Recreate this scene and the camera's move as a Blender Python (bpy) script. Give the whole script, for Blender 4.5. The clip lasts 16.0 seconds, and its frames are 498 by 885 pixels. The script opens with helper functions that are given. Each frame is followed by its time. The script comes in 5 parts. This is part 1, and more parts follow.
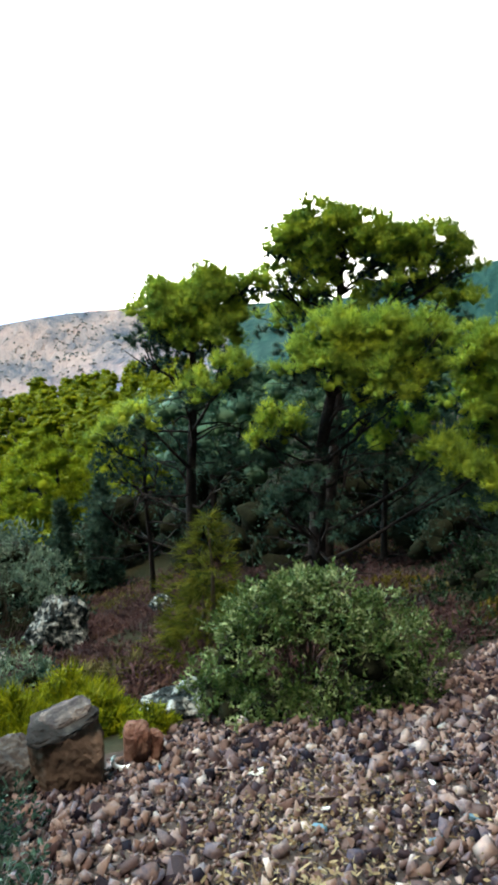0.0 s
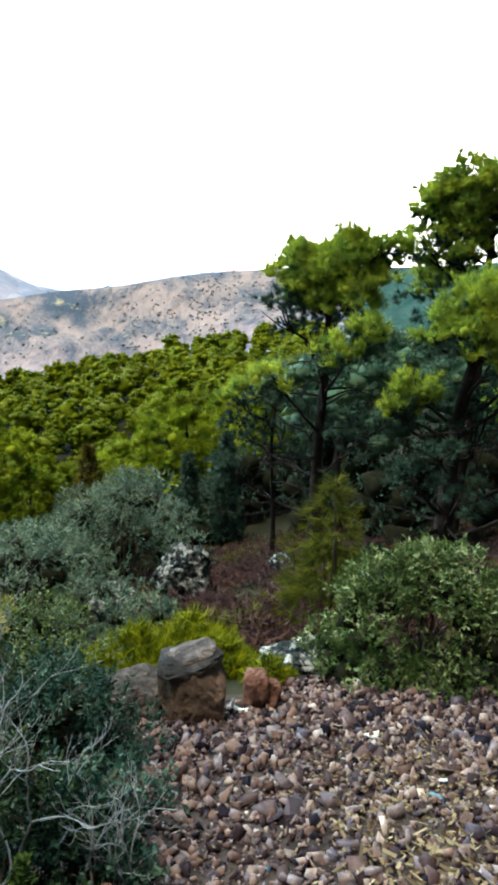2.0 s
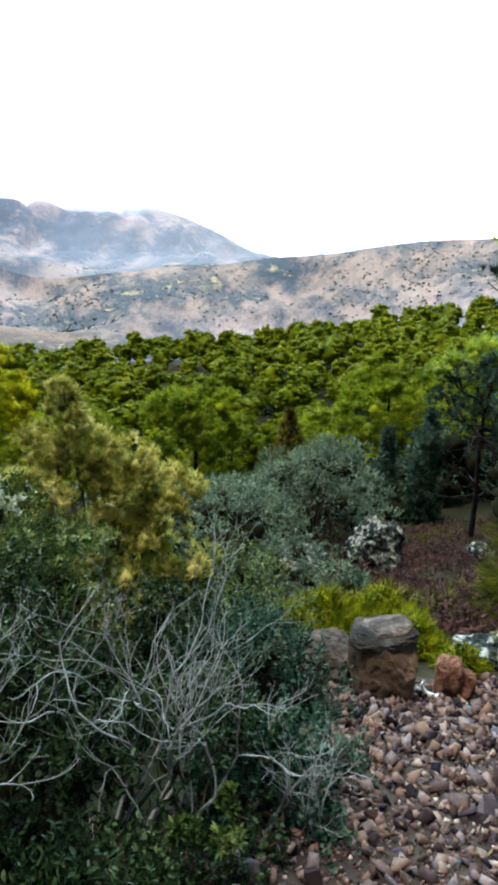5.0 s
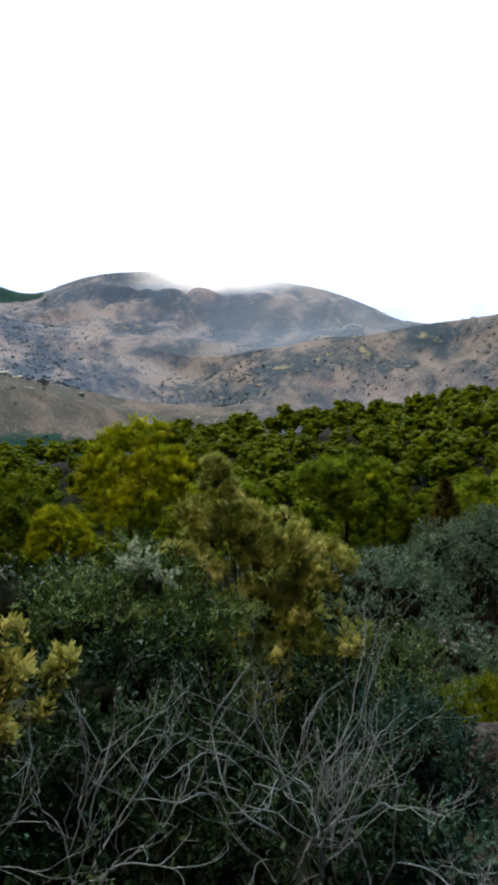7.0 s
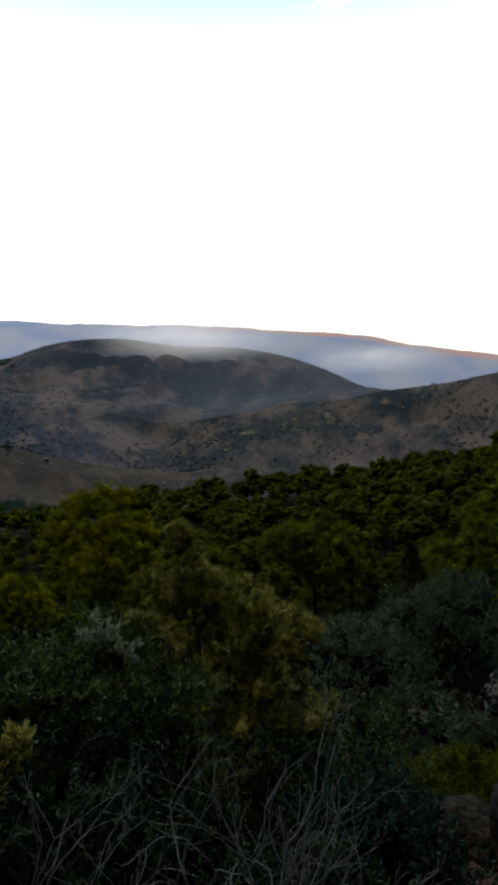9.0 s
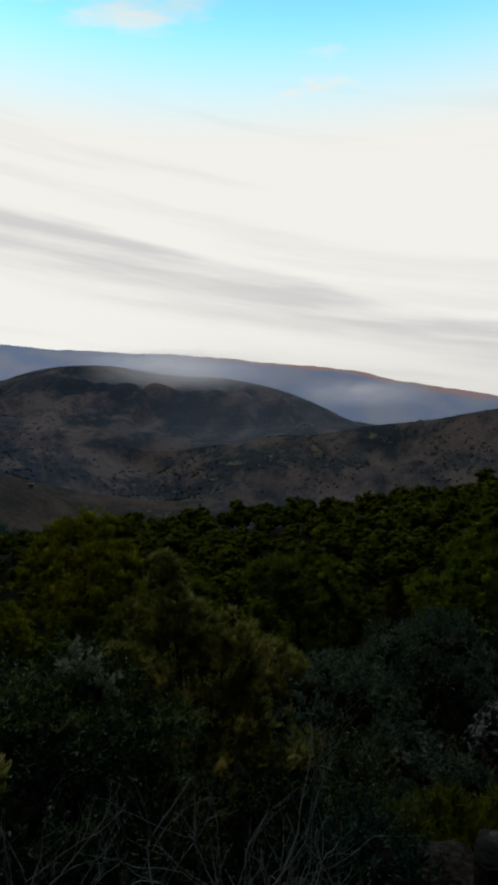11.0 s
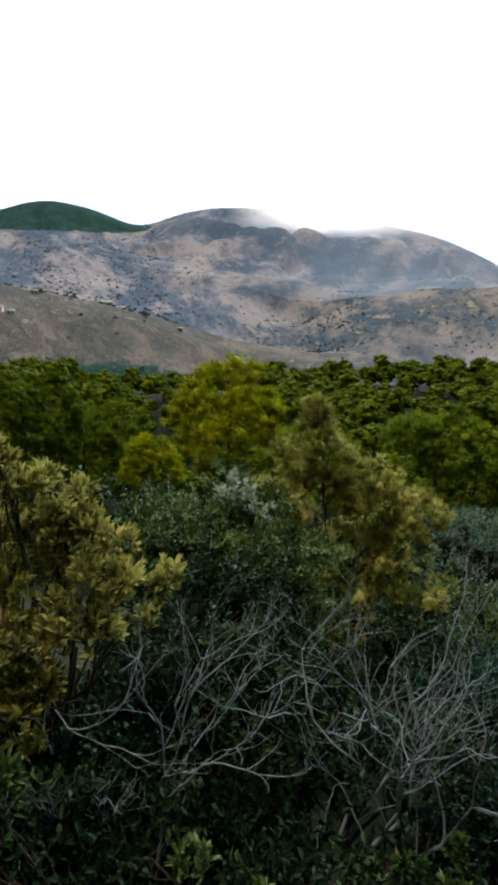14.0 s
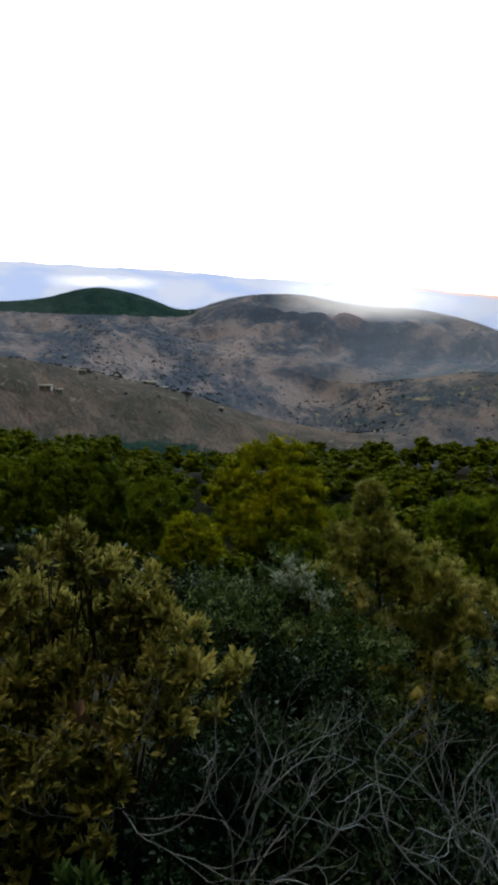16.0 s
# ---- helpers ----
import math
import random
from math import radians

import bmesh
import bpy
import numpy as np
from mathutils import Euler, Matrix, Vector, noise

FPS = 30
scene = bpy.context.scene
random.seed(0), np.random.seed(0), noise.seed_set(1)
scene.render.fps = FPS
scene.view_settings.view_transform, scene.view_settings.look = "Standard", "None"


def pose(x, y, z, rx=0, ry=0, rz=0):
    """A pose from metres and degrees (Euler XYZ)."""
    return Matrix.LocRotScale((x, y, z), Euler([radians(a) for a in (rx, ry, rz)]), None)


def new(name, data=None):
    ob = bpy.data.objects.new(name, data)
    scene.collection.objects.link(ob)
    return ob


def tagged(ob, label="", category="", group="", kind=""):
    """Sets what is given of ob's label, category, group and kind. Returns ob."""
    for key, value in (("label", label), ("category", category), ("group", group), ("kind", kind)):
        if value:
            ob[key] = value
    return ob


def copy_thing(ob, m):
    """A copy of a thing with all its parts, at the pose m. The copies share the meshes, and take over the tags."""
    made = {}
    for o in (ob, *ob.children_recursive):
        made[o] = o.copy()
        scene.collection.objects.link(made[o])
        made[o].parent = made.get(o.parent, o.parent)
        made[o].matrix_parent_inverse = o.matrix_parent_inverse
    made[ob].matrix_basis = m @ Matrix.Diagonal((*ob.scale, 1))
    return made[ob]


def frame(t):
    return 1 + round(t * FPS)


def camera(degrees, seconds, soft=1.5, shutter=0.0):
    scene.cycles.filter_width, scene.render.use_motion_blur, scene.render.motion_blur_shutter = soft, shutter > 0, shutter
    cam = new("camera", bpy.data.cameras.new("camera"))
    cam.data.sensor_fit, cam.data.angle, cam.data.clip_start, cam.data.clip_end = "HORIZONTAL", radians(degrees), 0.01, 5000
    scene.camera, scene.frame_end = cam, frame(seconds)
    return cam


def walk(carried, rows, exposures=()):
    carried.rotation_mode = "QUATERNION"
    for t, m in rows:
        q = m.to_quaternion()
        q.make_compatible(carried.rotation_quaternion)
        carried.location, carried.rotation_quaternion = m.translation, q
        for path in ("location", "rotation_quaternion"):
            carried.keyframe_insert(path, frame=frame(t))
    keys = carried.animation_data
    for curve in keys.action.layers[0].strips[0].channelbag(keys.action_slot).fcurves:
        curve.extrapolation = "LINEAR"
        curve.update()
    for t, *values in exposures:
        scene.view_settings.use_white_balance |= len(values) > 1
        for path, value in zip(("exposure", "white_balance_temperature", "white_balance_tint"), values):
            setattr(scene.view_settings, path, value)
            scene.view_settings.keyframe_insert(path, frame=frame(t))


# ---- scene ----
cam = camera(42.4, 16.0, soft=3.5)
ROWS = [
    (0.0, -0.000, -0.000, 1.900, 78.80, 0.00, -0.00),
    (0.5, -0.018, -0.010, 1.894, 77.09, -0.37, 2.95),
    (1.0, -0.036, -0.015, 1.891, 76.76, -0.70, 5.42),
    (1.5, -0.060, -0.028, 1.894, 76.55, -1.42, 8.45),
    (2.0, -0.086, -0.031, 1.887, 75.47, -1.55, 11.54),
    (2.5, -0.103, -0.033, 1.878, 75.03, -1.72, 14.42),
    (3.0, -0.122, -0.043, 1.877, 75.05, -2.27, 17.44),
    (3.5, -0.146, -0.052, 1.872, 74.48, -2.83, 19.15),
    (4.0, -0.167, -0.060, 1.866, 73.99, -2.36, 20.64),
    (4.5, -0.197, -0.064, 1.863, 73.55, -3.39, 25.01),
    (5.0, -0.200, -0.044, 1.858, 72.22, -2.26, 29.78),
    (7.5, -0.172, -0.047, 1.905, 80.61, 1.48, 43.31),
    (8.0, -0.155, -0.060, 1.915, 83.23, 1.13, 41.23),
    (8.5, -0.145, -0.067, 1.918, 83.92, 1.18, 39.92),
    (9.0, -0.140, -0.062, 1.917, 84.09, 1.74, 39.52),
    (11.5, -0.175, -0.063, 1.912, 87.12, -0.19, 38.40),
    (12.0, -0.210, -0.075, 1.898, 83.58, -1.42, 45.35),
    (12.5, -0.221, -0.081, 1.888, 81.35, -1.26, 48.67),
    (13.0, -0.220, -0.091, 1.881, 79.72, -1.06, 49.43),
    (13.5, -0.229, -0.093, 1.866, 76.87, -1.45, 50.28),
    (14.0, -0.233, -0.108, 1.859, 73.51, -1.38, 51.45),
    (14.5, -0.244, -0.122, 1.855, 72.69, -1.51, 52.63),
    (15.0, -0.259, -0.147, 1.866, 75.20, -1.84, 53.24),
    (15.5, -0.282, -0.181, 1.871, 77.23, -1.87, 53.29),
    (16.0, -0.296, -0.193, 1.888, 80.47, -1.61, 55.03),
]
EXPOSURES = [
    (0.0, 0.0), (5.2, 0.0), (7.3, -1.55), (7.7, -2.2), (8.2, -3.1), (9.2, -3.4), (11.3, -4.25), (11.7, -4.15), (12.1, -4.1), (12.6, -3.45),
    (13.1, -2.8), (13.6, -1.9), (14.05, -1.0), (14.55, -0.2), (14.75, -0.65), (15.0, -1.45), (15.5, -1.35), (16.0, -2.25),
]
RANGE_GLOW = 4.8
BASE = 0.0
walk(cam, [(t, pose(*p)) for t, *p in ROWS], [(t, BASE + stops, 6600 if t < 6 else 6450 if 11 < t < 12.3 else 6900, 10) for t, stops in EXPOSURES])

# ---- light ----
SKY_GAIN, CLOUD_LIGHT, CLOUD_SHADE = (4.2, 7.6, 5.6), (16.5, 16.2, 15.2), (12.0, 11.7, 11.6)
SUN_ELEVATION, SUN_AZIMUTH = 73.0, 135.0  # degrees; azimuth anticlockwise from straight ahead
world = bpy.data.worlds.new("sky")
scene.world = world
world.use_nodes = True


class Nodes:
    """A short hand for wiring a node tree."""

    def __init__(self, tree):
        self.tree = tree
        tree.nodes.clear()

    def add(self, kind, sets=(), **links):
        node = self.tree.nodes.new(kind)
        for key, value in dict(sets).items():
            node.inputs[key].default_value = value
        for key, socket in links.items():
            self.tree.links.new(socket, node.inputs[key.replace("_", " ")])
        return node

    def math(self, op, a, b=0.0, clamp=False):
        node = self.tree.nodes.new("ShaderNodeMath")
        node.operation, node.use_clamp = op, clamp
        for k, v in enumerate((a, b)):
            if isinstance(v, (int, float)):
                node.inputs[k].default_value = v
            else:
                self.tree.links.new(v, node.inputs[k])
        return node.outputs[0]

    def span(self, value, a, b, c=0.0, d=1.0):
        node = self.tree.nodes.new("ShaderNodeMapRange")
        node.interpolation_type = "SMOOTHSTEP"
        self.tree.links.new(value, node.inputs["Value"])
        for key, v in zip(("From Min", "From Max", "To Min", "To Max"), (a, b, c, d)):
            node.inputs[key].default_value = v
        return node.outputs[0]

    def mix(self, fac, a, b, blend="MIX"):
        node = self.tree.nodes.new("ShaderNodeMix")
        node.data_type, node.blend_type = "RGBA", blend
        for k, v in ((0, fac), (6, a), (7, b)):
            if isinstance(v, (int, float)):
                node.inputs[k].default_value = v
            elif isinstance(v, tuple):
                node.inputs[k].default_value = (*v, 1)
            else:
                self.tree.links.new(v, node.inputs[k])
        return node.outputs[2]

    def ramp(self, fac, stops):
        node = self.tree.nodes.new("ShaderNodeValToRGB")
        self.tree.links.new(fac, node.inputs[0])
        while len(node.color_ramp.elements) < len(stops):
            node.color_ramp.elements.new(0.5)
        for element, (place, colour) in zip(node.color_ramp.elements, stops):
            element.position, element.color = place, (*colour, 1)
        return node.outputs[0]

    def noise(self, vector, scale, detail=4.0, rough=0.55):
        node = self.add("ShaderNodeTexNoise", {"Scale": scale, "Detail": detail, "Roughness": rough}, Vector=vector)
        return node.outputs["Fac"]


w = Nodes(world.node_tree)
ways = w.add("ShaderNodeTexCoord").outputs["Generated"]
heights = w.add("ShaderNodeSeparateXYZ", Vector=ways).outputs["Z"]
air = w.tree.nodes.new("ShaderNodeTexSky")
air.sky_type, air.sun_disc = "NISHITA", False
air.sun_elevation, air.sun_rotation = radians(SUN_ELEVATION), radians(-SUN_AZIMUTH)
air.air_density, air.dust_density = 1.0, 0.3
# the cloud deck glows round the hidden sun and fades to grey away from it
toward = w.tree.nodes.new("ShaderNodeVectorMath")
toward.operation = "DOT_PRODUCT"
w.tree.links.new(ways, toward.inputs[0])
toward.inputs[1].default_value = (-math.sin(radians(42)) * 0.96, math.cos(radians(42)) * 0.96, 0.28)
glow = w.math("ADD", w.span(toward.outputs["Value"], 0.4, 0.9, 0.0, 0.91), w.span(toward.outputs["Value"], 0.0, 0.4, 0.015, 0.09))
glow = w.math("MULTIPLY", glow, w.span(heights, 0.46, 0.72, 1.0, 0.12))
blue = w.mix(1.0, air.outputs[0], SKY_GAIN, "MULTIPLY")
flat = w.add("ShaderNodeMapping", {"Scale": (1.0, 1.0, 4.0), "Location": (0.35, 0.2, 0.0)}, Vector=ways).outputs[0]
puffs = w.span(w.noise(flat, 1.7, 6.0), 0.60, 0.72)
veil = w.span(heights, 0.36, 0.52, 1.0, 0.0)
cover = w.math("MAXIMUM", puffs, veil)
tilted = w.add("ShaderNodeVectorRotate", {"Axis": (-0.67, 0.74, 0.0), "Angle": radians(-8)}, Vector=ways).outputs[0]
streak = w.add("ShaderNodeMapping", {"Scale": (1.0, 1.0, 13.0)}, Vector=tilted).outputs[0]
shade = w.span(w.noise(streak, 1.6, 5.0), 0.50, 0.70)
# one long grey cloud slants down over the range
across = w.tree.nodes.new("ShaderNodeVectorMath")
across.operation = "DOT_PRODUCT"
w.tree.links.new(ways, across.inputs[0])
across.inputs[1].default_value = (0.79, 0.62, 0.0)
offset = w.math("ADD", w.math("ADD", heights, w.math("MULTIPLY", across.outputs["Value"], 0.22)), w.math("MULTIPLY", w.math("SUBTRACT", w.noise(streak, 2.6, 5.0), 0.5), 0.10))
long_cloud = w.math("MULTIPLY", w.math("MULTIPLY", w.span(offset, 0.105, 0.175), w.span(offset, 0.185, 0.22, 1.0, 0.0)), w.span(w.noise(streak, 3.1, 5.0), 0.3, 0.6, 0.35, 1.0))
shade = w.math("MAXIMUM", w.math("MULTIPLY", shade, 0.3), long_cloud)
cloud = w.mix(shade, CLOUD_LIGHT, CLOUD_SHADE)
back = w.add("ShaderNodeBackground", Color=w.mix(cover, blue, cloud), Strength=glow)
w.add("ShaderNodeOutputWorld", Surface=back.outputs[0])

sun = new("sun", bpy.data.lights.new("sun", "SUN"))
sun.data.energy, sun.data.angle, sun.data.color = 5.0, radians(13), (1.0, 0.93, 0.78)
sun.matrix_world = pose(0, 0, 60, 90 - SUN_ELEVATION, 0, SUN_AZIMUTH + 180)

# ---- materials ----
def material(name):
    m = bpy.data.materials.new(name)
    m.use_nodes = True
    return m, Nodes(m.node_tree)


def finish(n, shader):
    n.add("ShaderNodeOutputMaterial", Surface=shader)


def leaf_material(name, dark, mid, light, gloss=0.5, thin=0.3, single=0.55, own_share=0.3, patch=6.0):
    """Leaves or needles: each its own tone, with drifts of tone through the crown."""
    m, n = material(name)
    one = n.add("ShaderNodeNewGeometry").outputs["Random Per Island"]
    at = n.add("ShaderNodeTexCoord").outputs["Object"]
    drift = n.noise(at, patch, 3.0)
    # beyond natural variety, the wide tone spread imitates lit clumps and dark gaps
    fac = n.math("ADD", n.math("MULTIPLY", one, single), n.math("SUBTRACT", n.math("MULTIPLY", drift, 1.9), 0.47 + single / 2), True)
    own = n.add("ShaderNodeObjectInfo").outputs["Random"]
    colour = n.ramp(fac, [(0.05, dark), (0.5, mid), (0.95, light)])
    wide = n.span(n.noise(at, 0.17, 2.0), 0.36, 0.64)
    colour = n.mix(n.math("MULTIPLY", n.math("ADD", n.math("MULTIPLY", own, 0.6), n.math("MULTIPLY", wide, 0.4)), own_share), colour, tuple(c * k for c, k in zip(mid, (0.38, 0.5, 0.55))))
    skin = n.add("ShaderNodeBsdfPrincipled", {"Roughness": gloss, "Specular IOR Level": 0.02 if gloss > 0.5 else 0.07}, Base_Color=colour).outputs[0]
    glow = n.add("ShaderNodeBsdfTranslucent", Color=colour).outputs[0]
    blend = n.tree.nodes.new("ShaderNodeMixShader")
    blend.inputs[0].default_value = thin
    n.tree.links.new(skin, blend.inputs[1])
    n.tree.links.new(glow, blend.inputs[2])
    finish(n, blend.outputs[0])
    return m


def surface_material(name, stops, scale, fine, rough=0.9, bump=0.3, reach=0.02, island=0.0):
    """A matt mineral or woody surface: large stains, fine grain, and relief."""
    m, n = material(name)
    at = n.add("ShaderNodeTexCoord").outputs["Object"]
    large, grain = n.noise(at, scale, 5.0, 0.6), n.noise(at, fine, 6.0, 0.65)
    fac = n.math("ADD", n.math("MULTIPLY", large, 0.7), n.math("MULTIPLY", grain, 0.3))
    if island:
        one = n.math("ADD", n.add("ShaderNodeNewGeometry").outputs["Random Per Island"], n.add("ShaderNodeObjectInfo").outputs["Random"])
        fac = n.math("ADD", n.math("MULTIPLY", n.math("FRACT", one), island), n.math("MULTIPLY", fac, 1.0 - island), True)
    colour = n.ramp(fac, stops)
    relief = n.add("ShaderNodeBump", {"Strength": bump, "Distance": reach}, Height=grain).outputs[0]
    skin = n.add("ShaderNodeBsdfPrincipled", {"Roughness": rough, "Specular IOR Level": 0.05}, Base_Color=colour, Normal=relief)
    finish(n, skin.outputs[0])
    return m


PINE = leaf_material("pine_needles", (0.08, 0.14, 0.03), (0.23, 0.31, 0.04), (0.48, 0.53, 0.05), 0.6, 0.4, 0.3, 0.1, 3.0)
FAR_PINE = leaf_material("far_pine_needles", (0.035, 0.055, 0.005), (0.13, 0.16, 0.006), (0.29, 0.30, 0.008), 0.6, 0.2, 0.14, 0.8, 0.8)
GOLD_PINE = leaf_material("golden_pine_needles", (0.10, 0.11, 0.006), (0.31, 0.31, 0.008), (0.52, 0.50, 0.012), 0.6, 0.3, 0.3, 0.0, 1.2)
MID_PINE = leaf_material("green_pine_needles", (0.07, 0.10, 0.010), (0.20, 0.25, 0.014), (0.40, 0.44, 0.02), 0.6, 0.3, 0.3, 0.35, 1.2)
# needle colour with shade painted in, for inner crowns; also plain on cypresses
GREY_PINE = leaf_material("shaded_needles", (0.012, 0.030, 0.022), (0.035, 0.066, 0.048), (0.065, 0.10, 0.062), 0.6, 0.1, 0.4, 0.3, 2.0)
# teal copy of the needles: shade painted into the pines behind
TEAL_PINE = leaf_material("shade_tinted_needles", (0.03, 0.07, 0.05), (0.07, 0.13, 0.085), (0.12, 0.19, 0.09), 0.6, 0.15, 0.3, 0.3, 2.0)
MASTIC = leaf_material("mastic_leaves", (0.015, 0.035, 0.010), (0.07, 0.11, 0.03), (0.30, 0.35, 0.17), 0.4, 0.18, 0.4, 0.2, 5.0)
OLIVE = leaf_material("grey_olive_leaves", (0.03, 0.056, 0.036), (0.10, 0.15, 0.10), (0.28, 0.34, 0.23), 0.5, 0.15, 0.45, 0.3, 3.0)
PHILLY = leaf_material("phillyrea_leaves", (0.010, 0.024, 0.007), (0.075, 0.125, 0.03), (0.38, 0.45, 0.19), 0.4, 0.1, 0.45, 0.2, 5.0)
OAK = leaf_material("yellow_oak_leaves", (0.02, 0.026, 0.007), (0.30, 0.275, 0.06), (0.64, 0.56, 0.19), 0.4, 0.3, 0.6, 0.1, 7.0)
DEEP = leaf_material("deep_green_leaves", (0.004, 0.011, 0.006), (0.015, 0.034, 0.014), (0.075, 0.115, 0.05), 0.4, 0.05, 0.45, 0.3, 5.0)
PALE_LEAF = leaf_material("silvery_young_leaves", (0.16, 0.18, 0.12), (0.36, 0.39, 0.28), (0.62, 0.64, 0.52), 0.4, 0.3)
TEAL_LEAF = leaf_material("blue_green_leaves", (0.008, 0.026, 0.019), (0.03, 0.07, 0.05), (0.11, 0.17, 0.12), 0.4, 0.12, 0.45, 0.3, 5.0)
JUNIPER = leaf_material("juniper_scales", (0.035, 0.045, 0.008), (0.31, 0.30, 0.06), (0.68, 0.60, 0.23), 0.6, 0.3, 0.3, 0.0, 4.5)
GORSE = leaf_material("yellow_green_spines", (0.03, 0.045, 0.006), (0.145, 0.165, 0.006), (0.30, 0.30, 0.010), 0.6, 0.08)
HEATH = leaf_material("dry_heath_twigs", (0.022, 0.011, 0.016), (0.085, 0.046, 0.046), (0.17, 0.10, 0.07), 0.9, 0.1, 0.3, 0.8, 2.5)
SAPLING = leaf_material("sapling_needles", (0.025, 0.032, 0.006), (0.075, 0.085, 0.012), (0.17, 0.17, 0.02), 0.6, 0.25)
RUSTY = leaf_material("rusty_needles", (0.03, 0.025, 0.006), (0.085, 0.065, 0.012), (0.17, 0.13, 0.02), 0.7, 0.15)
DRY = leaf_material("dry_undergrowth", (0.03, 0.026, 0.010), (0.085, 0.075, 0.03), (0.17, 0.145, 0.055), 0.8, 0.05)
# near-black core colour: painted shade in the depth of a bush
INNER = surface_material("inner_shade", [(0.3, (0.006, 0.007, 0.004)), (0.7, (0.020, 0.022, 0.012))], 9.0, 60.0, 0.95, 0.6, 0.02)
CRUST = surface_material("dark_crust", [(0.3, (0.010, 0.010, 0.011)), (0.55, (0.035, 0.032, 0.032)), (0.75, (0.12, 0.105, 0.095))], 6.0, 30.0, 0.9, 0.6, 0.02)
BARK = surface_material("pine_bark", [(0.3, (0.008, 0.007, 0.008)), (0.55, (0.020, 0.016, 0.015)), (0.75, (0.06, 0.05, 0.045))], 5.0, 40.0, 0.95, 0.6)
DEAD = surface_material("dead_wood", [(0.3, (0.10, 0.11, 0.122)), (0.55, (0.24, 0.253, 0.272)), (0.75, (0.46, 0.47, 0.48))], 6.0, 60.0, 0.85, 0.3, 0.004)
TWIG = surface_material("live_twigs", [(0.3, (0.03, 0.024, 0.018)), (0.6, (0.09, 0.07, 0.052))], 6.0, 60.0, 0.9, 0.3, 0.004)
STONE = surface_material(
    "broken_stone",
    [(0.14, (0.008, 0.007, 0.012)), (0.27, (0.035, 0.022, 0.026)), (0.42, (0.10, 0.062, 0.056)), (0.55, (0.20, 0.130, 0.108)), (0.63, (0.05, 0.045, 0.068)), (0.72, (0.28, 0.195, 0.165)), (0.80, (0.13, 0.10, 0.12)), (0.87, (0.44, 0.35, 0.30)), (0.94, (0.55, 0.51, 0.48))],
    14.0, 70.0, 0.85, 0.6, 0.006, 0.72)
RUBBLE = surface_material("rubble_earth", [(0.3, (0.015, 0.011, 0.011)), (0.5, (0.04, 0.028, 0.025)), (0.7, (0.08, 0.058, 0.05))], 3.0, 50.0, 0.95, 0.6, 0.02)
OCHRE = surface_material("ochre_rock", [(0.3, (0.02, 0.014, 0.012)), (0.45, (0.085, 0.056, 0.042)), (0.58, (0.15, 0.102, 0.076)), (0.75, (0.25, 0.185, 0.145))], 5.0, 30.0, 0.9, 0.6, 0.02)
PALE_CRUST = surface_material("pale_crust", [(0.4, (0.04, 0.034, 0.036)), (0.56, (0.11, 0.09, 0.085)), (0.72, (0.34, 0.29, 0.26))], 7.0, 40.0, 0.9, 0.6, 0.01)
RED = surface_material("red_rock", [(0.3, (0.03, 0.014, 0.011)), (0.48, (0.12, 0.055, 0.040)), (0.7, (0.27, 0.155, 0.115))], 6.0, 35.0, 0.9, 0.6, 0.02)
GREY = surface_material("grey_rock", [(0.3, (0.02, 0.018, 0.02)), (0.5, (0.07, 0.06, 0.057)), (0.7, (0.19, 0.165, 0.15))], 5.0, 30.0, 0.9, 0.6, 0.02)
LICHEN = surface_material("white_lichened_rock", [(0.42, (0.012, 0.016, 0.018)), (0.50, (0.05, 0.058, 0.06)), (0.56, (0.27, 0.28, 0.27)), (0.72, (0.46, 0.46, 0.43))], 7.0, 14.0, 0.9, 0.5, 0.03)
STRAW = surface_material("dry_chips", [(0.3, (0.10, 0.07, 0.04)), (0.6, (0.19, 0.14, 0.08)), (0.8, (0.30, 0.235, 0.14))], 9.0, 60.0, 0.9, 0.3, 0.004, 0.6)
BLUE_STONE = surface_material("blue_slate", [(0.3, (0.06, 0.12, 0.17)), (0.7, (0.13, 0.22, 0.28))], 9.0, 60.0, 0.6, 0.3, 0.004)
PALE = surface_material("pale_stone", [(0.3, (0.5, 0.49, 0.46)), (0.7, (0.72, 0.70, 0.66))], 9.0, 60.0, 0.8, 0.3, 0.004)
PLASTIC = surface_material("white_plastic", [(0.3, (0.72, 0.72, 0.70)), (0.7, (0.8, 0.8, 0.78))], 9.0, 60.0, 0.4, 0.1, 0.002)
PINK = surface_material("dead_pink_leaf", [(0.3, (0.30, 0.16, 0.10)), (0.7, (0.50, 0.32, 0.23))], 20.0, 90.0, 0.7, 0.2, 0.003)
PLASTER = surface_material("house_plaster", [(0.3, (0.62, 0.60, 0.56)), (0.7, (0.8, 0.78, 0.74))], 0.3, 3.0, 0.9, 0.1, 0.02)
ROOF = surface_material("house_roof", [(0.3, (0.42, 0.38, 0.35)), (0.7, (0.58, 0.54, 0.5))], 0.3, 3.0, 0.9, 0.2, 0.02)
GLASS = surface_material("dark_pane", [(0.3, (0.02, 0.025, 0.03)), (0.7, (0.04, 0.045, 0.05))], 1.0, 4.0, 0.2, 0.05, 0.002)


SOIL = surface_material("forest_soil", [(0.3, (0.008, 0.010, 0.005)), (0.5, (0.017, 0.017, 0.009)), (0.7, (0.036, 0.032, 0.017))], 0.8, 14.0, 0.95, 0.6, 0.04)


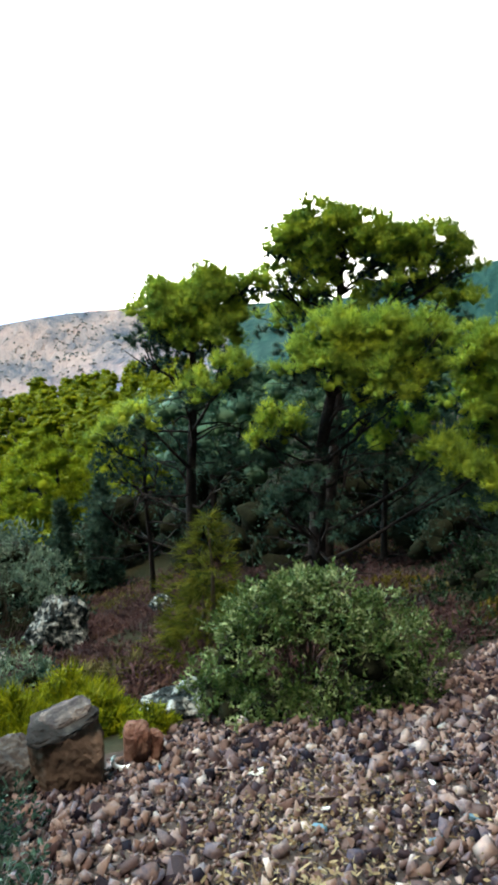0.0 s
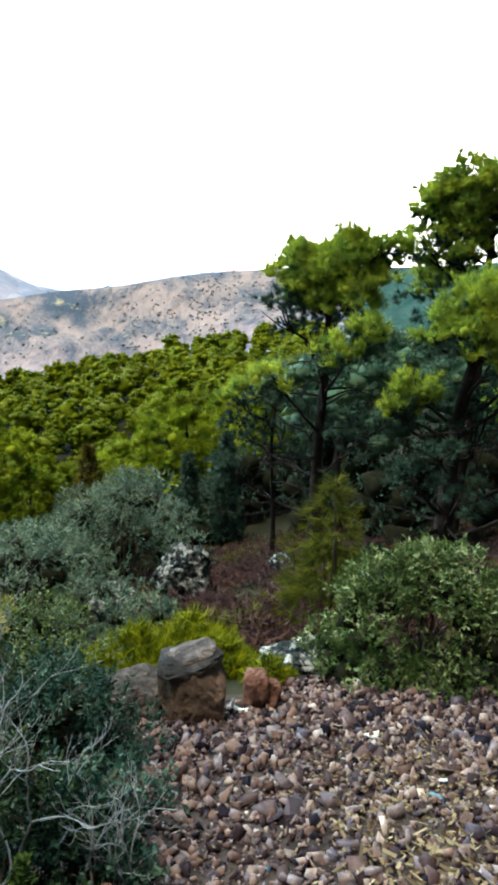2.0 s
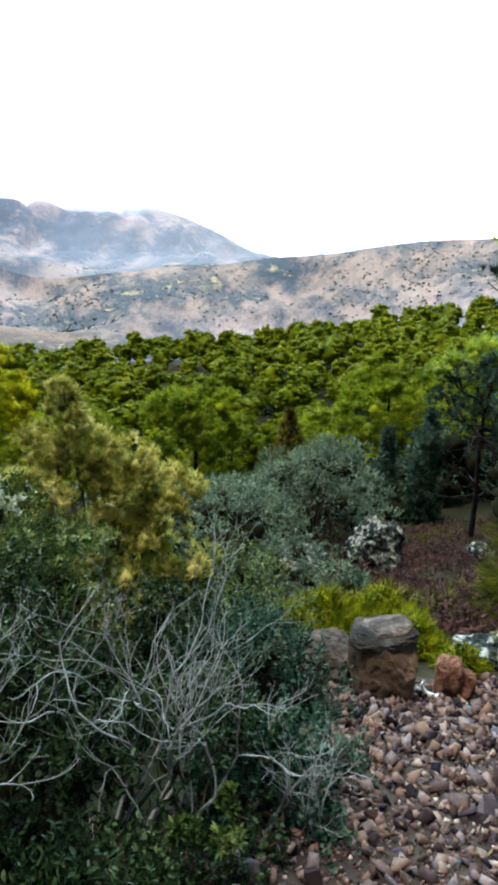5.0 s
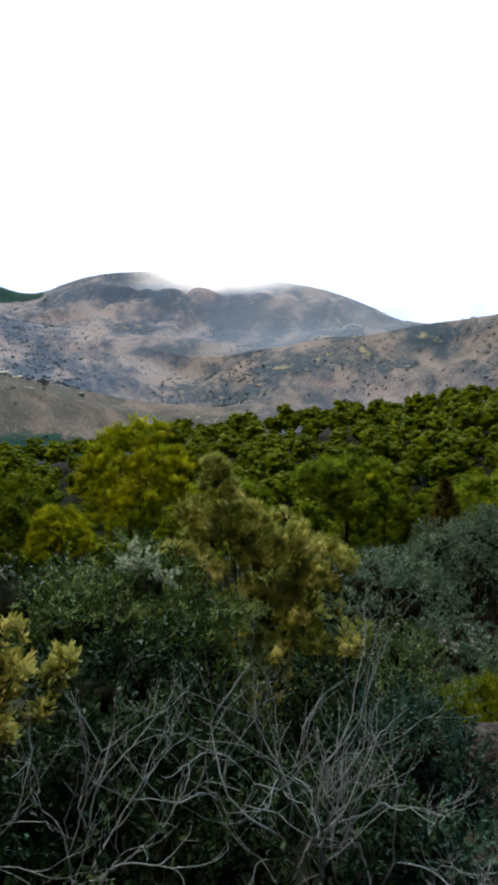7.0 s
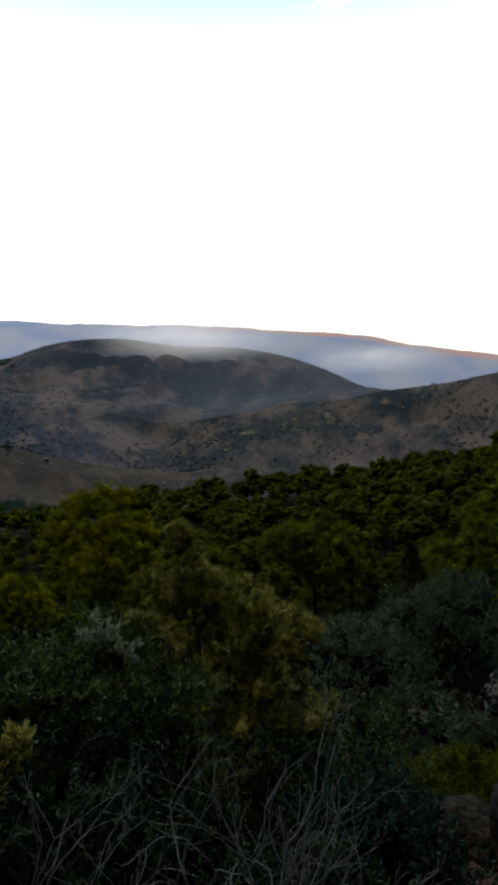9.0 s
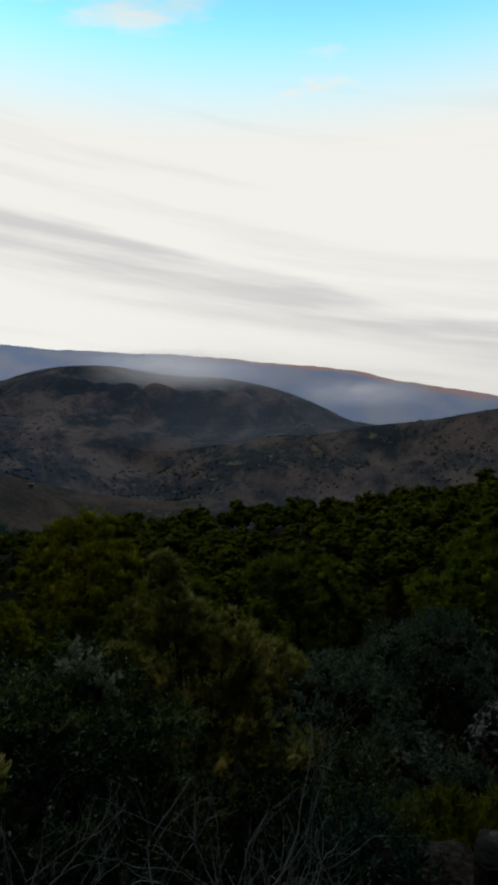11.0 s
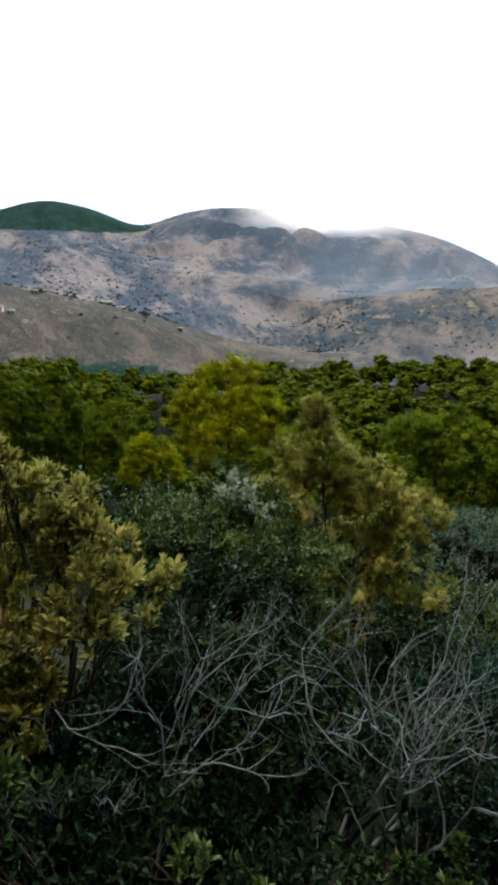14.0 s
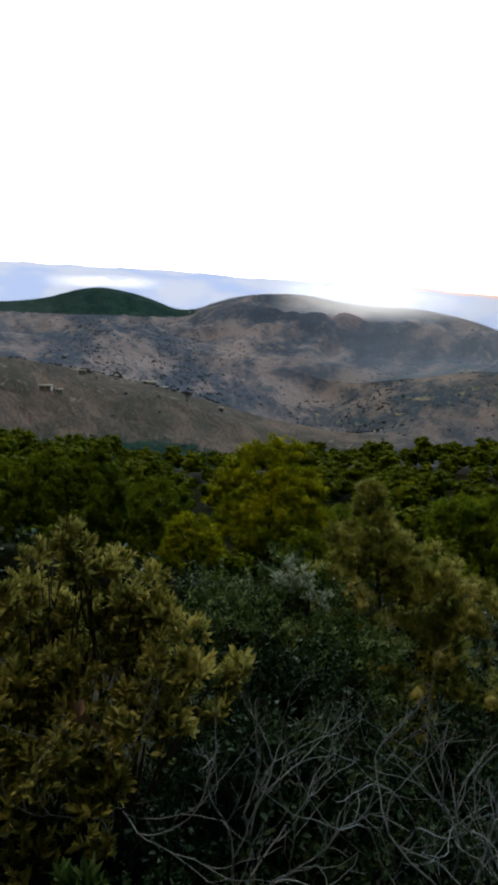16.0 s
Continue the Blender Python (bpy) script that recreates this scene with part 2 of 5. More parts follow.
def hill_material():
    """Dry hillsides: bare soil, dry grass and scrub, with woods, a pale spur and a brown slope where the ground carries them."""
    m, n = material("dry_hills")
    at = n.add("ShaderNodeTexCoord").outputs["Object"]

    def cover(name):
        node = n.tree.nodes.new("ShaderNodeAttribute")
        node.attribute_name = name
        return node.outputs["Fac"]

    # gullies and strips of scrub run down the slopes
    downhill = n.add("ShaderNodeCombineXYZ", X=cover("turn"), Y=cover("away")).outputs[0]
    warp = n.add("ShaderNodeTexNoise", {"Scale": 0.01, "Detail": 3.0}, Vector=downhill).outputs["Color"]
    bent = n.tree.nodes.new("ShaderNodeVectorMath")
    bent.operation = "MULTIPLY_ADD"
    n.tree.links.new(warp, bent.inputs[0])
    bent.inputs[1].default_value = (60.0, 60.0, 60.0)
    n.tree.links.new(downhill, bent.inputs[2])
    huge, large, mid, fine = (n.noise(bent.outputs[0], k, 5.0, 0.62) for k in (0.007, 0.018, 0.07, 0.3))
    # distance haze is painted into the hill hues as lilac and blue
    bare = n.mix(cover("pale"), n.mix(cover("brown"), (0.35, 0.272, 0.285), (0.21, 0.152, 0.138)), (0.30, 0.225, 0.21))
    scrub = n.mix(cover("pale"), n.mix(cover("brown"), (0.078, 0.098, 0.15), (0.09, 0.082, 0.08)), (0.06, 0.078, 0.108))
    field = n.mix(cover("pale"), (0.34, 0.255, 0.225), (0.42, 0.33, 0.21))
    fac = n.math("ADD", n.math("MULTIPLY", huge, 0.30), n.math("ADD", n.math("MULTIPLY", large, 0.46), n.math("ADD", n.math("MULTIPLY", mid, 0.16), n.math("MULTIPLY", fine, 0.08))))
    colour = n.mix(n.span(fac, 0.41, 0.56), bare, scrub)
    colour = n.mix(n.span(n.math("ADD", n.math("MULTIPLY", large, 0.7), n.math("MULTIPLY", mid, 0.3)), 0.57, 0.68), colour, field)
    colour = n.mix(n.span(fine, 0.55, 0.75, 0.0, 0.6), colour, (0.06, 0.068, 0.075))
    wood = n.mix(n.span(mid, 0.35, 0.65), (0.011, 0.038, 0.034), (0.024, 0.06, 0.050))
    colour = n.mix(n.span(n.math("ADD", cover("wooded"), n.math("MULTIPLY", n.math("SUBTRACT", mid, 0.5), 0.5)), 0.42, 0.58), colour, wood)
    relief = n.add("ShaderNodeBump", {"Strength": 0.8, "Distance": 9.0}, Height=n.math("ADD", large, n.math("MULTIPLY", mid, 0.4))).outputs[0]
    finish(n, n.add("ShaderNodeBsdfPrincipled", {"Roughness": 0.95, "Specular IOR Level": 0.01}, Base_Color=colour, Normal=relief).outputs[0])
    return m


HILLS = hill_material()


# ---- building blocks ----
def mesh_of(name, verts, faces, mat, smooth=False, mats=None, index=None):
    """A mesh from arrays; faces all of one size."""
    me = bpy.data.meshes.new(name)
    verts, faces = np.asarray(verts, np.float32), np.asarray(faces, np.int32)
    size = faces.shape[1]
    me.vertices.add(len(verts))
    me.vertices.foreach_set("co", verts.ravel())
    me.loops.add(faces.size)
    me.loops.foreach_set("vertex_index", faces.ravel())
    me.polygons.add(len(faces))
    me.polygons.foreach_set("loop_start", np.arange(0, faces.size, size, dtype=np.int32))
    for m in mats or [mat]:
        me.materials.append(m)
    if index is not None:
        me.polygons.foreach_set("material_index", np.asarray(index, np.int32))
    if smooth:
        me.polygons.foreach_set("use_smooth", np.ones(len(faces), bool))
    me.update(calc_edges=True)
    return me


def part(name, me, parent, label="", kind="", m=None):
    ob = new(name, me)
    ob.parent = parent
    if m is not None:
        ob.matrix_basis = m
    return tagged(ob, label, "", "", kind)


def thing(name, place, label, category, group="", kind="", turn=0.0, size=1.0):
    ob = new(name)
    ob.empty_display_size = 0.2
    ob.matrix_basis = Matrix.LocRotScale(place, Euler((0, 0, turn)), (size,) * 3 if isinstance(size, (int, float)) else size)
    return tagged(ob, label, category, group, kind)


def unit(v):
    return v / np.maximum(np.linalg.norm(v, axis=-1, keepdims=True), 1e-9)


def tubes(paths, sides=6):
    """Tapered tubes round polylines: (points, radii) each."""
    verts, faces, base = [], [], 0
    ring = np.arange(sides) * 2 * np.pi / sides
    for pts, rad in paths:
        pts, rad = np.asarray(pts, float), np.asarray(rad, float)
        tan = unit(np.gradient(pts, axis=0))
        side = unit(np.cross(tan, np.where(np.abs(tan[:, 2:3]) > 0.9, [1.0, 0, 0], [0, 0, 1.0])))
        up = np.cross(tan, side)
        v = pts[:, None] + rad[:, None, None] * (np.cos(ring)[None, :, None] * side[:, None] + np.sin(ring)[None, :, None] * up[:, None])
        verts.append(v.reshape(-1, 3))
        a = np.arange(len(pts) - 1)[:, None] * sides + np.arange(sides)[None]
        b = np.arange(len(pts) - 1)[:, None] * sides + (np.arange(sides)[None] + 1) % sides
        faces.append(base + np.stack([a, b, b + sides, a + sides], -1).reshape(-1, 4))
        base += len(pts) * sides
    return np.concatenate(verts), np.concatenate(faces)


def needles(rng, roots, ways, length, width, each, spread, lift=None):
    """Tufts of needles: thin triangles that fan out round each tuft's way, or, with a lift, lie over the crown like thatch."""
    n = len(roots)
    out = np.repeat(ways, each, 0)
    d = unit(out * 0.8 + spread * rng.normal(size=(n * each, 3)))
    if lift is not None:
        t = rng.normal(size=(n * each, 3))
        t = unit(t - out * (t * out).sum(1, keepdims=True))
        d = unit(t + out * lift * rng.uniform(0.0, 2.0, (n * each, 1)))
    side = unit(np.cross(d, out + 0.3 * rng.normal(size=(n * each, 3)))) * width * 0.5
    a = np.repeat(roots, each, 0) + d * length * 0.04
    ln = length * rng.uniform(0.6, 1.15, (n * each, 1))
    verts = np.stack([a - side, a + side, a + d * ln], 1).reshape(-1, 3)
    return verts, np.arange(len(verts)).reshape(-1, 3)


def leaves(rng, roots, ways, length, width, fine=False, out=None):
    """Single leaves; fine ones are folded along the rib and have a rounded outline."""
    n = len(roots)
    d = unit(ways)
    side = unit(np.cross(d, rng.normal(size=(n, 3)) if out is None else out + 0.6 * rng.normal(size=(n, 3))))
    up = np.cross(side, d)
    ln = length * rng.uniform(0.65, 1.2, (n, 1))
    wd = width * rng.uniform(0.7, 1.2, (n, 1)) * 0.5
    if not fine:
        verts = np.stack([roots, roots + d * ln * 0.5 + side * wd, roots + d * ln + up * ln * 0.08, roots + d * ln * 0.5 - side * wd], 1)
        return verts.reshape(-1, 3), np.arange(4 * n).reshape(-1, 4)
    fold, droop = up * wd * 0.45, -up * ln * 0.12
    rows = [roots, roots + d * ln * 0.32 + side * wd * 0.85 + fold, roots + d * ln * 0.7 + side * wd * 0.9 + fold + droop * 0.4,
            roots + d * ln + droop, roots + d * ln * 0.7 - side * wd * 0.9 + fold + droop * 0.4, roots + d * ln * 0.32 - side * wd * 0.85 + fold,
            roots + d * ln * 0.5 + droop * 0.2]
    verts = np.stack(rows, 1).reshape(-1, 3)
    base = np.arange(n)[:, None, None] * 7
    tris = np.array([[0, 1, 6], [1, 2, 6], [2, 3, 6], [3, 4, 6], [4, 5, 6], [5, 0, 6]])
    return verts, (base + tris[None]).reshape(-1, 3)


def join(chunks):
    verts, faces, base = [], [], 0
    for v, f in chunks:
        verts.append(v), faces.append(f + base)
        base += len(v)
    return np.concatenate(verts), np.concatenate(faces)


def ball(rng, n, low=-0.35):
    """Ways spread over a ball, few of them downward."""
    v = unit(rng.normal(size=(n * 4 + 24, 3)))
    return v[v[:, 2] > low + 0.25 * rng.normal(size=len(v))][:n]


def lumps(rng, clumps, level=2, jag=0.10, squash=0.85):
    """Uneven solid lumps, one for each clump (x, y, z, radius)."""
    bm = bmesh.new()
    bmesh.ops.create_icosphere(bm, subdivisions=level, radius=1.0)
    v = np.array([tuple(q.co) for q in bm.verts])
    f = np.array([[q.index for q in t.verts] for t in bm.faces])
    bm.free()
    return join([(np.array(c[:3]) + v * (1 + jag * rng.normal(size=(len(v), 1))) * c[3] * np.array([1, 1, squash]), f) for c in clumps])


def wander(rng, a, b, count, bow, lift=0.0):
    """A crooked line from a to b."""
    a, b = np.asarray(a, float), np.asarray(b, float)
    s = np.linspace(0, 1, count)[:, None]
    step = np.cumsum(rng.normal(size=(count, 3)), 0)
    for _ in range(2):
        step[1:-1] = (step[:-2] + 2 * step[1:-1] + step[2:]) / 4
    step = step - step[:1] - s * (step[-1:] - step[:1])
    return a + (b - a) * s + step * bow + np.array([0, 0, 1.0]) * lift * np.sin(np.pi * s)


def fbm(x, y, octaves=5):
    """Smooth rolling noise between about -1 and 1, from rotated waves."""
    out, amp, k = 0.0, 1.0, 1.0
    for i in range(octaves):
        c, s = math.cos(1.3 * i + 0.4), math.sin(1.3 * i + 0.4)
        u, v = c * x + s * y, -s * x + c * y
        out = out + amp * np.sin(k * u + 1.7 * np.sin(0.7 * k * v + i)) * np.cos(0.9 * k * v + 1.3 * np.sin(0.6 * k * u + 2.0 * i))
        amp, k = amp * 0.5, k * 2.03
    return out / 1.6


# ---- the lie of the land ----
EYE_Z = 1.9
CANOPY = ([-180, -60, -30, 0, 12, 22, 32, 44, 53, 60, 73, 100, 180], [2, 2, 1, -3, -4.4, -6.2, -8.1, -9.0, -9.9, -10.1, -8.8, -4, 2])
LOW = ([-180, -60, -30, -20, -10, 0, 20, 47, 52.5, 57, 62, 68, 73, 85, 120, 180], [3, 6.5, 6, 4.3, 1, -3, -9, -8.4, -7.6, -6.3, -4.9, -3.6, -2.7, -1, 2, 3])
SPUR = ([-180, -40, -12, 0, 9.6, 13.5, 17.5, 22.6, 27.8, 32.6, 36.6, 41.7, 46, 49, 55, 180], [2, 3, 1.6, 1.0, 0.7, 0.4, -0.1, -1.1, -1.6, -2.5, -2.7, -4.1, -5.6, -6.2, -4.5, 0])
CREST = ([-180, 0, 20, 25, 29.3, 32.3, 36, 39, 41.5, 44, 47, 50.4, 54.7, 57.9, 60.6, 62, 64.8, 68.6, 72.7, 80, 180], [3, -1, -2, -2, -1.4, 0.2, 1.6, 2.3, 2.65, 2.6, 2.9, 3.6, 3.5, 2.8, 1.6, 2.2, 3.2, 3.7, 2.4, 1.5, 3])
RANGE = ([-180, 0, 10, 17.2, 25.6, 29.5, 36, 43, 55.7, 62.8, 69, 75.8, 120, 180], [3, 0.4, 0.5, 0.9, 2.3, 3.3, 3.8, 4.5, 4.9, 5.3, 5.3, 5.3, 5, 3])


def canopy(r, az):
    """Height of the treetops: the wood drops into a gully and climbs the far side."""
    el = np.interp(az, *CANOPY)
    low = EYE_Z + 48 * np.tan(np.radians(el - 13.5 * np.clip((az - 2) / 14, 0.1, 1) * np.clip((130 - az) / 40, 0.1, 1)))
    return low + (EYE_Z + 110 * np.tan(np.radians(el)) - low) * np.clip((r - 48) / 62, 0, 1)


def near_ground(x, y):
    r = np.hypot(x, y)
    ahead = np.where(y < 4.5, 0.60 - 0.40 * y, -1.20 - 0.30 * (y - 4.5))
    ahead = np.where(y < 0, 0.60 - 0.05 * y, ahead)
    z = ahead + 0.10 * x + np.where(x < -1, 0.16 * (x + 1), 0)
    return z + 0.05 * fbm(x * 1.1, y * 1.1, 3) * np.clip(r / 3, 0.2, 1)


def land(x, y):
    """Height of the ground."""
    x, y = np.asarray(x, float), np.asarray(y, float)
    r, az = np.hypot(x, y), np.degrees(np.arctan2(-x, y))
    e = lambda table: np.tan(np.radians(sum(np.interp(az + k, *table) for k in (-1.4, -0.7, 0, 0.7, 1.4)) / 5))
    z = lambda dist, table: EYE_Z + dist * e(table)
    rough = lambda size: fbm(x / size, y / size, 5)
    edge = canopy(110, az) - 4.4
    near = near_ground(x * np.minimum(1, 14 / np.maximum(r, 1e-6)), y * np.minimum(1, 14 / np.maximum(r, 1e-6)))
    gully = canopy(48, az) - 4.4
    s, u = np.clip((r - 14) / 34, 0, 1), np.clip((r - 48) / 62, 0, 1)
    near = np.where(r < 48, near + (gully - near) * (0.35 * s + 0.65 * s * s * (3 - 2 * s)), gully + (edge - gully) * u)
    radii = [110, 230, 420, 500, 640, 760, 1500, 2050, 4700]
    low, spur, crest, ridge = z(420, LOW), z(640, SPUR), z(1500, CREST), z(3400, RANGE)
    dip = np.minimum(-50, low - 12)
    # west of the valley the mountain's face is one even slope from the brown brow to the crest
    smooth = lambda a, b: np.clip((az - a) / (b - a), 0, 1) ** 2 * (3 - 2 * np.clip((az - a) / (b - a), 0, 1))
    hollow = low + (spur - low) * 0.36 * (1 - smooth(38, 46)) - 14 * smooth(38, 46)
    spur = spur + (hollow + (crest - hollow) * 0.14 - spur) * smooth(46, 53)
    foot = hollow + (crest - hollow) * 0.26
    foot = np.minimum(foot, spur - 6) + (foot - np.minimum(foot, spur - 6)) * smooth(37, 47)
    levels = [edge, dip, low, hollow, spur, foot, crest, np.minimum(crest, ridge) - 60, np.minimum(crest, ridge) - 260]
    far = levels[0]
    for a, b, p, q in zip(radii, radii[1:], levels, levels[1:]):
        s = np.clip((r - a) / (b - a), 0, 1)
        far = np.where(r > a, p + (q - p) * (0.5 - 0.5 * np.cos(np.pi * s)) * 0.5 + (q - p) * s * 0.5, far)
    swell = np.clip((r - 130) / 200, 0, 1)
    hump = np.minimum.reduce([np.abs(r - k) / k for k in (420, 640, 1500)])
    far = far + swell * np.clip(hump * 5, 0.08, 1) * (rough(70) * 5 + (0.6 - np.abs(rough(190))) * 17 * np.clip(r / 1000, 0.25, 1.5))
    folds = 1 - np.abs(np.sin(az * 0.42 + 3.0 * rough(300) + 3 * np.log(np.maximum(r, 1))))
    face = np.clip((r - 760) / 140, 0, 1) * np.clip((1430 - r) / 180, 0, 1) + 0.06 * np.clip((r - 500) / 60, 0, 1) * np.clip((640 - r) / 60, 0, 1)
    runnels = 1 - np.abs(np.sin(az * 1.15 + 2.2 * rough(140) + 9 * np.log(np.maximum(r, 1))))
    far = far - face * (9 * folds ** 2 + 6 * runnels ** 2)
    return np.where(r < 110, near, far)


def ground_at(x, y):
    return float(land(x, y))


def polar(az, r):
    """Plan place at az degrees to the left of straight ahead."""
    return -r * math.sin(radians(az)), r * math.cos(radians(az))


def build_ground():
    az = np.concatenate([np.arange(-180, -32, 4.0), np.arange(-32, 86, 0.34), np.arange(86, 180, 4.0)])
    rr = np.concatenate([[0.0], np.geomspace(0.3, 14, 50), np.geomspace(15, 110, 34), np.geomspace(114, 4700, 150)])
    rg, ag = np.meshgrid(rr, np.radians(az), indexing="ij")
    x, y = -rg * np.sin(ag), rg * np.cos(ag)
    verts = np.stack([x, y, land(x, y)], -1).reshape(-1, 3)
    n, k = len(az), len(rr)
    i, j = np.meshgrid(np.arange(k - 1), np.arange(n), indexing="ij")
    jn = (j + 1) % n
    faces = np.stack([i * n + j, (i + 1) * n + j, (i + 1) * n + jn, i * n + jn], -1).reshape(-1, 4)
    rc = np.hypot(*(verts[faces].mean(1)[:, :2].T))
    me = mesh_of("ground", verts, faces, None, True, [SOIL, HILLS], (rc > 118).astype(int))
    rv, av = np.hypot(verts[:, 0], verts[:, 1]), np.degrees(np.arctan2(-verts[:, 0], verts[:, 1]))
    up = np.degrees(np.arctan2(verts[:, 2] - EYE_Z, rv))
    ragged = fbm(verts[:, 0] / 60, verts[:, 1] / 60, 4)
    ease = lambda v, lo, hi: np.clip((v - lo) / (hi - lo), 0, 1)
    wooded = np.maximum(ease(up, 1.0, 1.7 + 0.2 * ragged) * ease(av, 58.5, 61) * (rv > 900) * (rv < 2000), np.maximum(ease(-av, -4, 0) * (rv < 900), ease(-rv, -330, -230)))
    pale = ease(-av, -52, -46) * ease(rv, 430, 500) * ease(-rv, -780, -700)
    brown = ease(-rv, -500, -440) * ease(av, 30, 46)
    for name, values in (("turn", np.radians(av) * 1000), ("away", np.log(np.maximum(rv, 1)) * 380), ("wooded", wooded), ("pale", pale), ("brown", brown)):
        me.attributes.new(name, "FLOAT", "POINT").data.foreach_set("value", values.astype(np.float32))
    return tagged(new("ground", me), "brown wooded hillside falling to a valley with dry hills", "ground", "", "structure")


build_ground()


def build_range():
    """The farthest blue ranges: a glowing backdrop with their haze painted in."""
    m, n = material("blue_range")
    at = n.add("ShaderNodeTexCoord").outputs["Object"]
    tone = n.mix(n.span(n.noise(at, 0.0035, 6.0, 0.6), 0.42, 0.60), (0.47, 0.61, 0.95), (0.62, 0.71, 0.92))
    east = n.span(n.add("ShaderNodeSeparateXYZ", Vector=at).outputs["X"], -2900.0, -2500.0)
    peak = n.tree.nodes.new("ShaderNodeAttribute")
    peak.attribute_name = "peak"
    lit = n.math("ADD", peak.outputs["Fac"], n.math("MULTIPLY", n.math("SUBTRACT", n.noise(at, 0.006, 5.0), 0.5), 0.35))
    # pink light is painted along the eastern crest
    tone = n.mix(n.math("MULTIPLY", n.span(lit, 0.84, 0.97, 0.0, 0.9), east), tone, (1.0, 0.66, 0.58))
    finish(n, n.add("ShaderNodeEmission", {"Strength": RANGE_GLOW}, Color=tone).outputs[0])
    az = np.arange(-30, 100, 0.25)
    rise = np.tan(np.radians(np.interp(az, *RANGE) + 0.10 * fbm(az * 0.9, az * 0.3, 5)))
    rows = []
    for r, low in ((3300, -0.12), (3400, 0.35), (3600, 0.75), (3900, 1.0), (4300, 0.6)):
        top = EYE_Z + 3900 * rise
        rows.append(np.stack([-r * np.sin(np.radians(az)), r * np.cos(np.radians(az)), np.where(low < 0, -400.0, top - 260 * (1 - low))], -1))
    k = len(az)
    faces = [(i * k + j, i * k + j + 1, (i + 1) * k + j + 1, (i + 1) * k + j) for i in range(4) for j in range(k - 1)]
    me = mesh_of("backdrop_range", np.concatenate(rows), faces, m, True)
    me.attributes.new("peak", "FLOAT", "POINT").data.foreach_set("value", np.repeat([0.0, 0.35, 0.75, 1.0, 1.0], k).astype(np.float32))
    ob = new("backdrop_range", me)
    tagged(ob, "pale blue mountain range with the far haze painted in", "backdrop", "", "structure")


build_range()

# ---- pines ----
def knots(rng, clumps, each=6, apart=0.66, small=0.46, large=0.64):
    """Breaks every clump of a crown into smaller knots, so that it has lit heads and dark gaps."""
    out = []
    for x, y, z, rad in clumps:
        v = ball(rng, each, -0.25)
        out += [(x + a * rad * apart, y + b * rad * apart, z + c * rad * apart * 0.95, rad * rng.uniform(small, large)) for a, b, c in v]
    return out


def crown_tufts(rng, clumps, density, squash=0.8):
    """Roots and ways of needle tufts over the clumps (x, y, z, radius) of a crown."""
    roots, ways = [], []
    for x, y, z, rad in clumps:
        v = ball(rng, max(5, int(density * rad * rad)), -0.2)
        out = rad * rng.uniform(0.6, 1.06, (len(v), 1))
        roots.append(np.array([x, y, z]) + v * out * np.array([1, 1, squash]))
        ways.append(unit(v + np.array([0, 0, 0.35])))
    return np.concatenate(roots), np.concatenate(ways)


def limb_path(rng, trunk, clump):
    """A limb that leaves the trunk below a clump and ends inside it."""
    x, y, z, rad = clump
    tz = trunk[:, 2]
    start = min(max(z - 0.55 * math.hypot(x - trunk[0, 0], y - trunk[0, 1]) - 0.2, tz[0] + 0.3 * (tz[-1] - tz[0])), tz[-1] - 0.1)
    foot = np.array([np.interp(start, tz, trunk[:, k]) for k in range(3)])
    return wander(rng, foot, (x, y, z), 8, 0.06, -0.08), np.linspace(0.034, 0.010, 8)


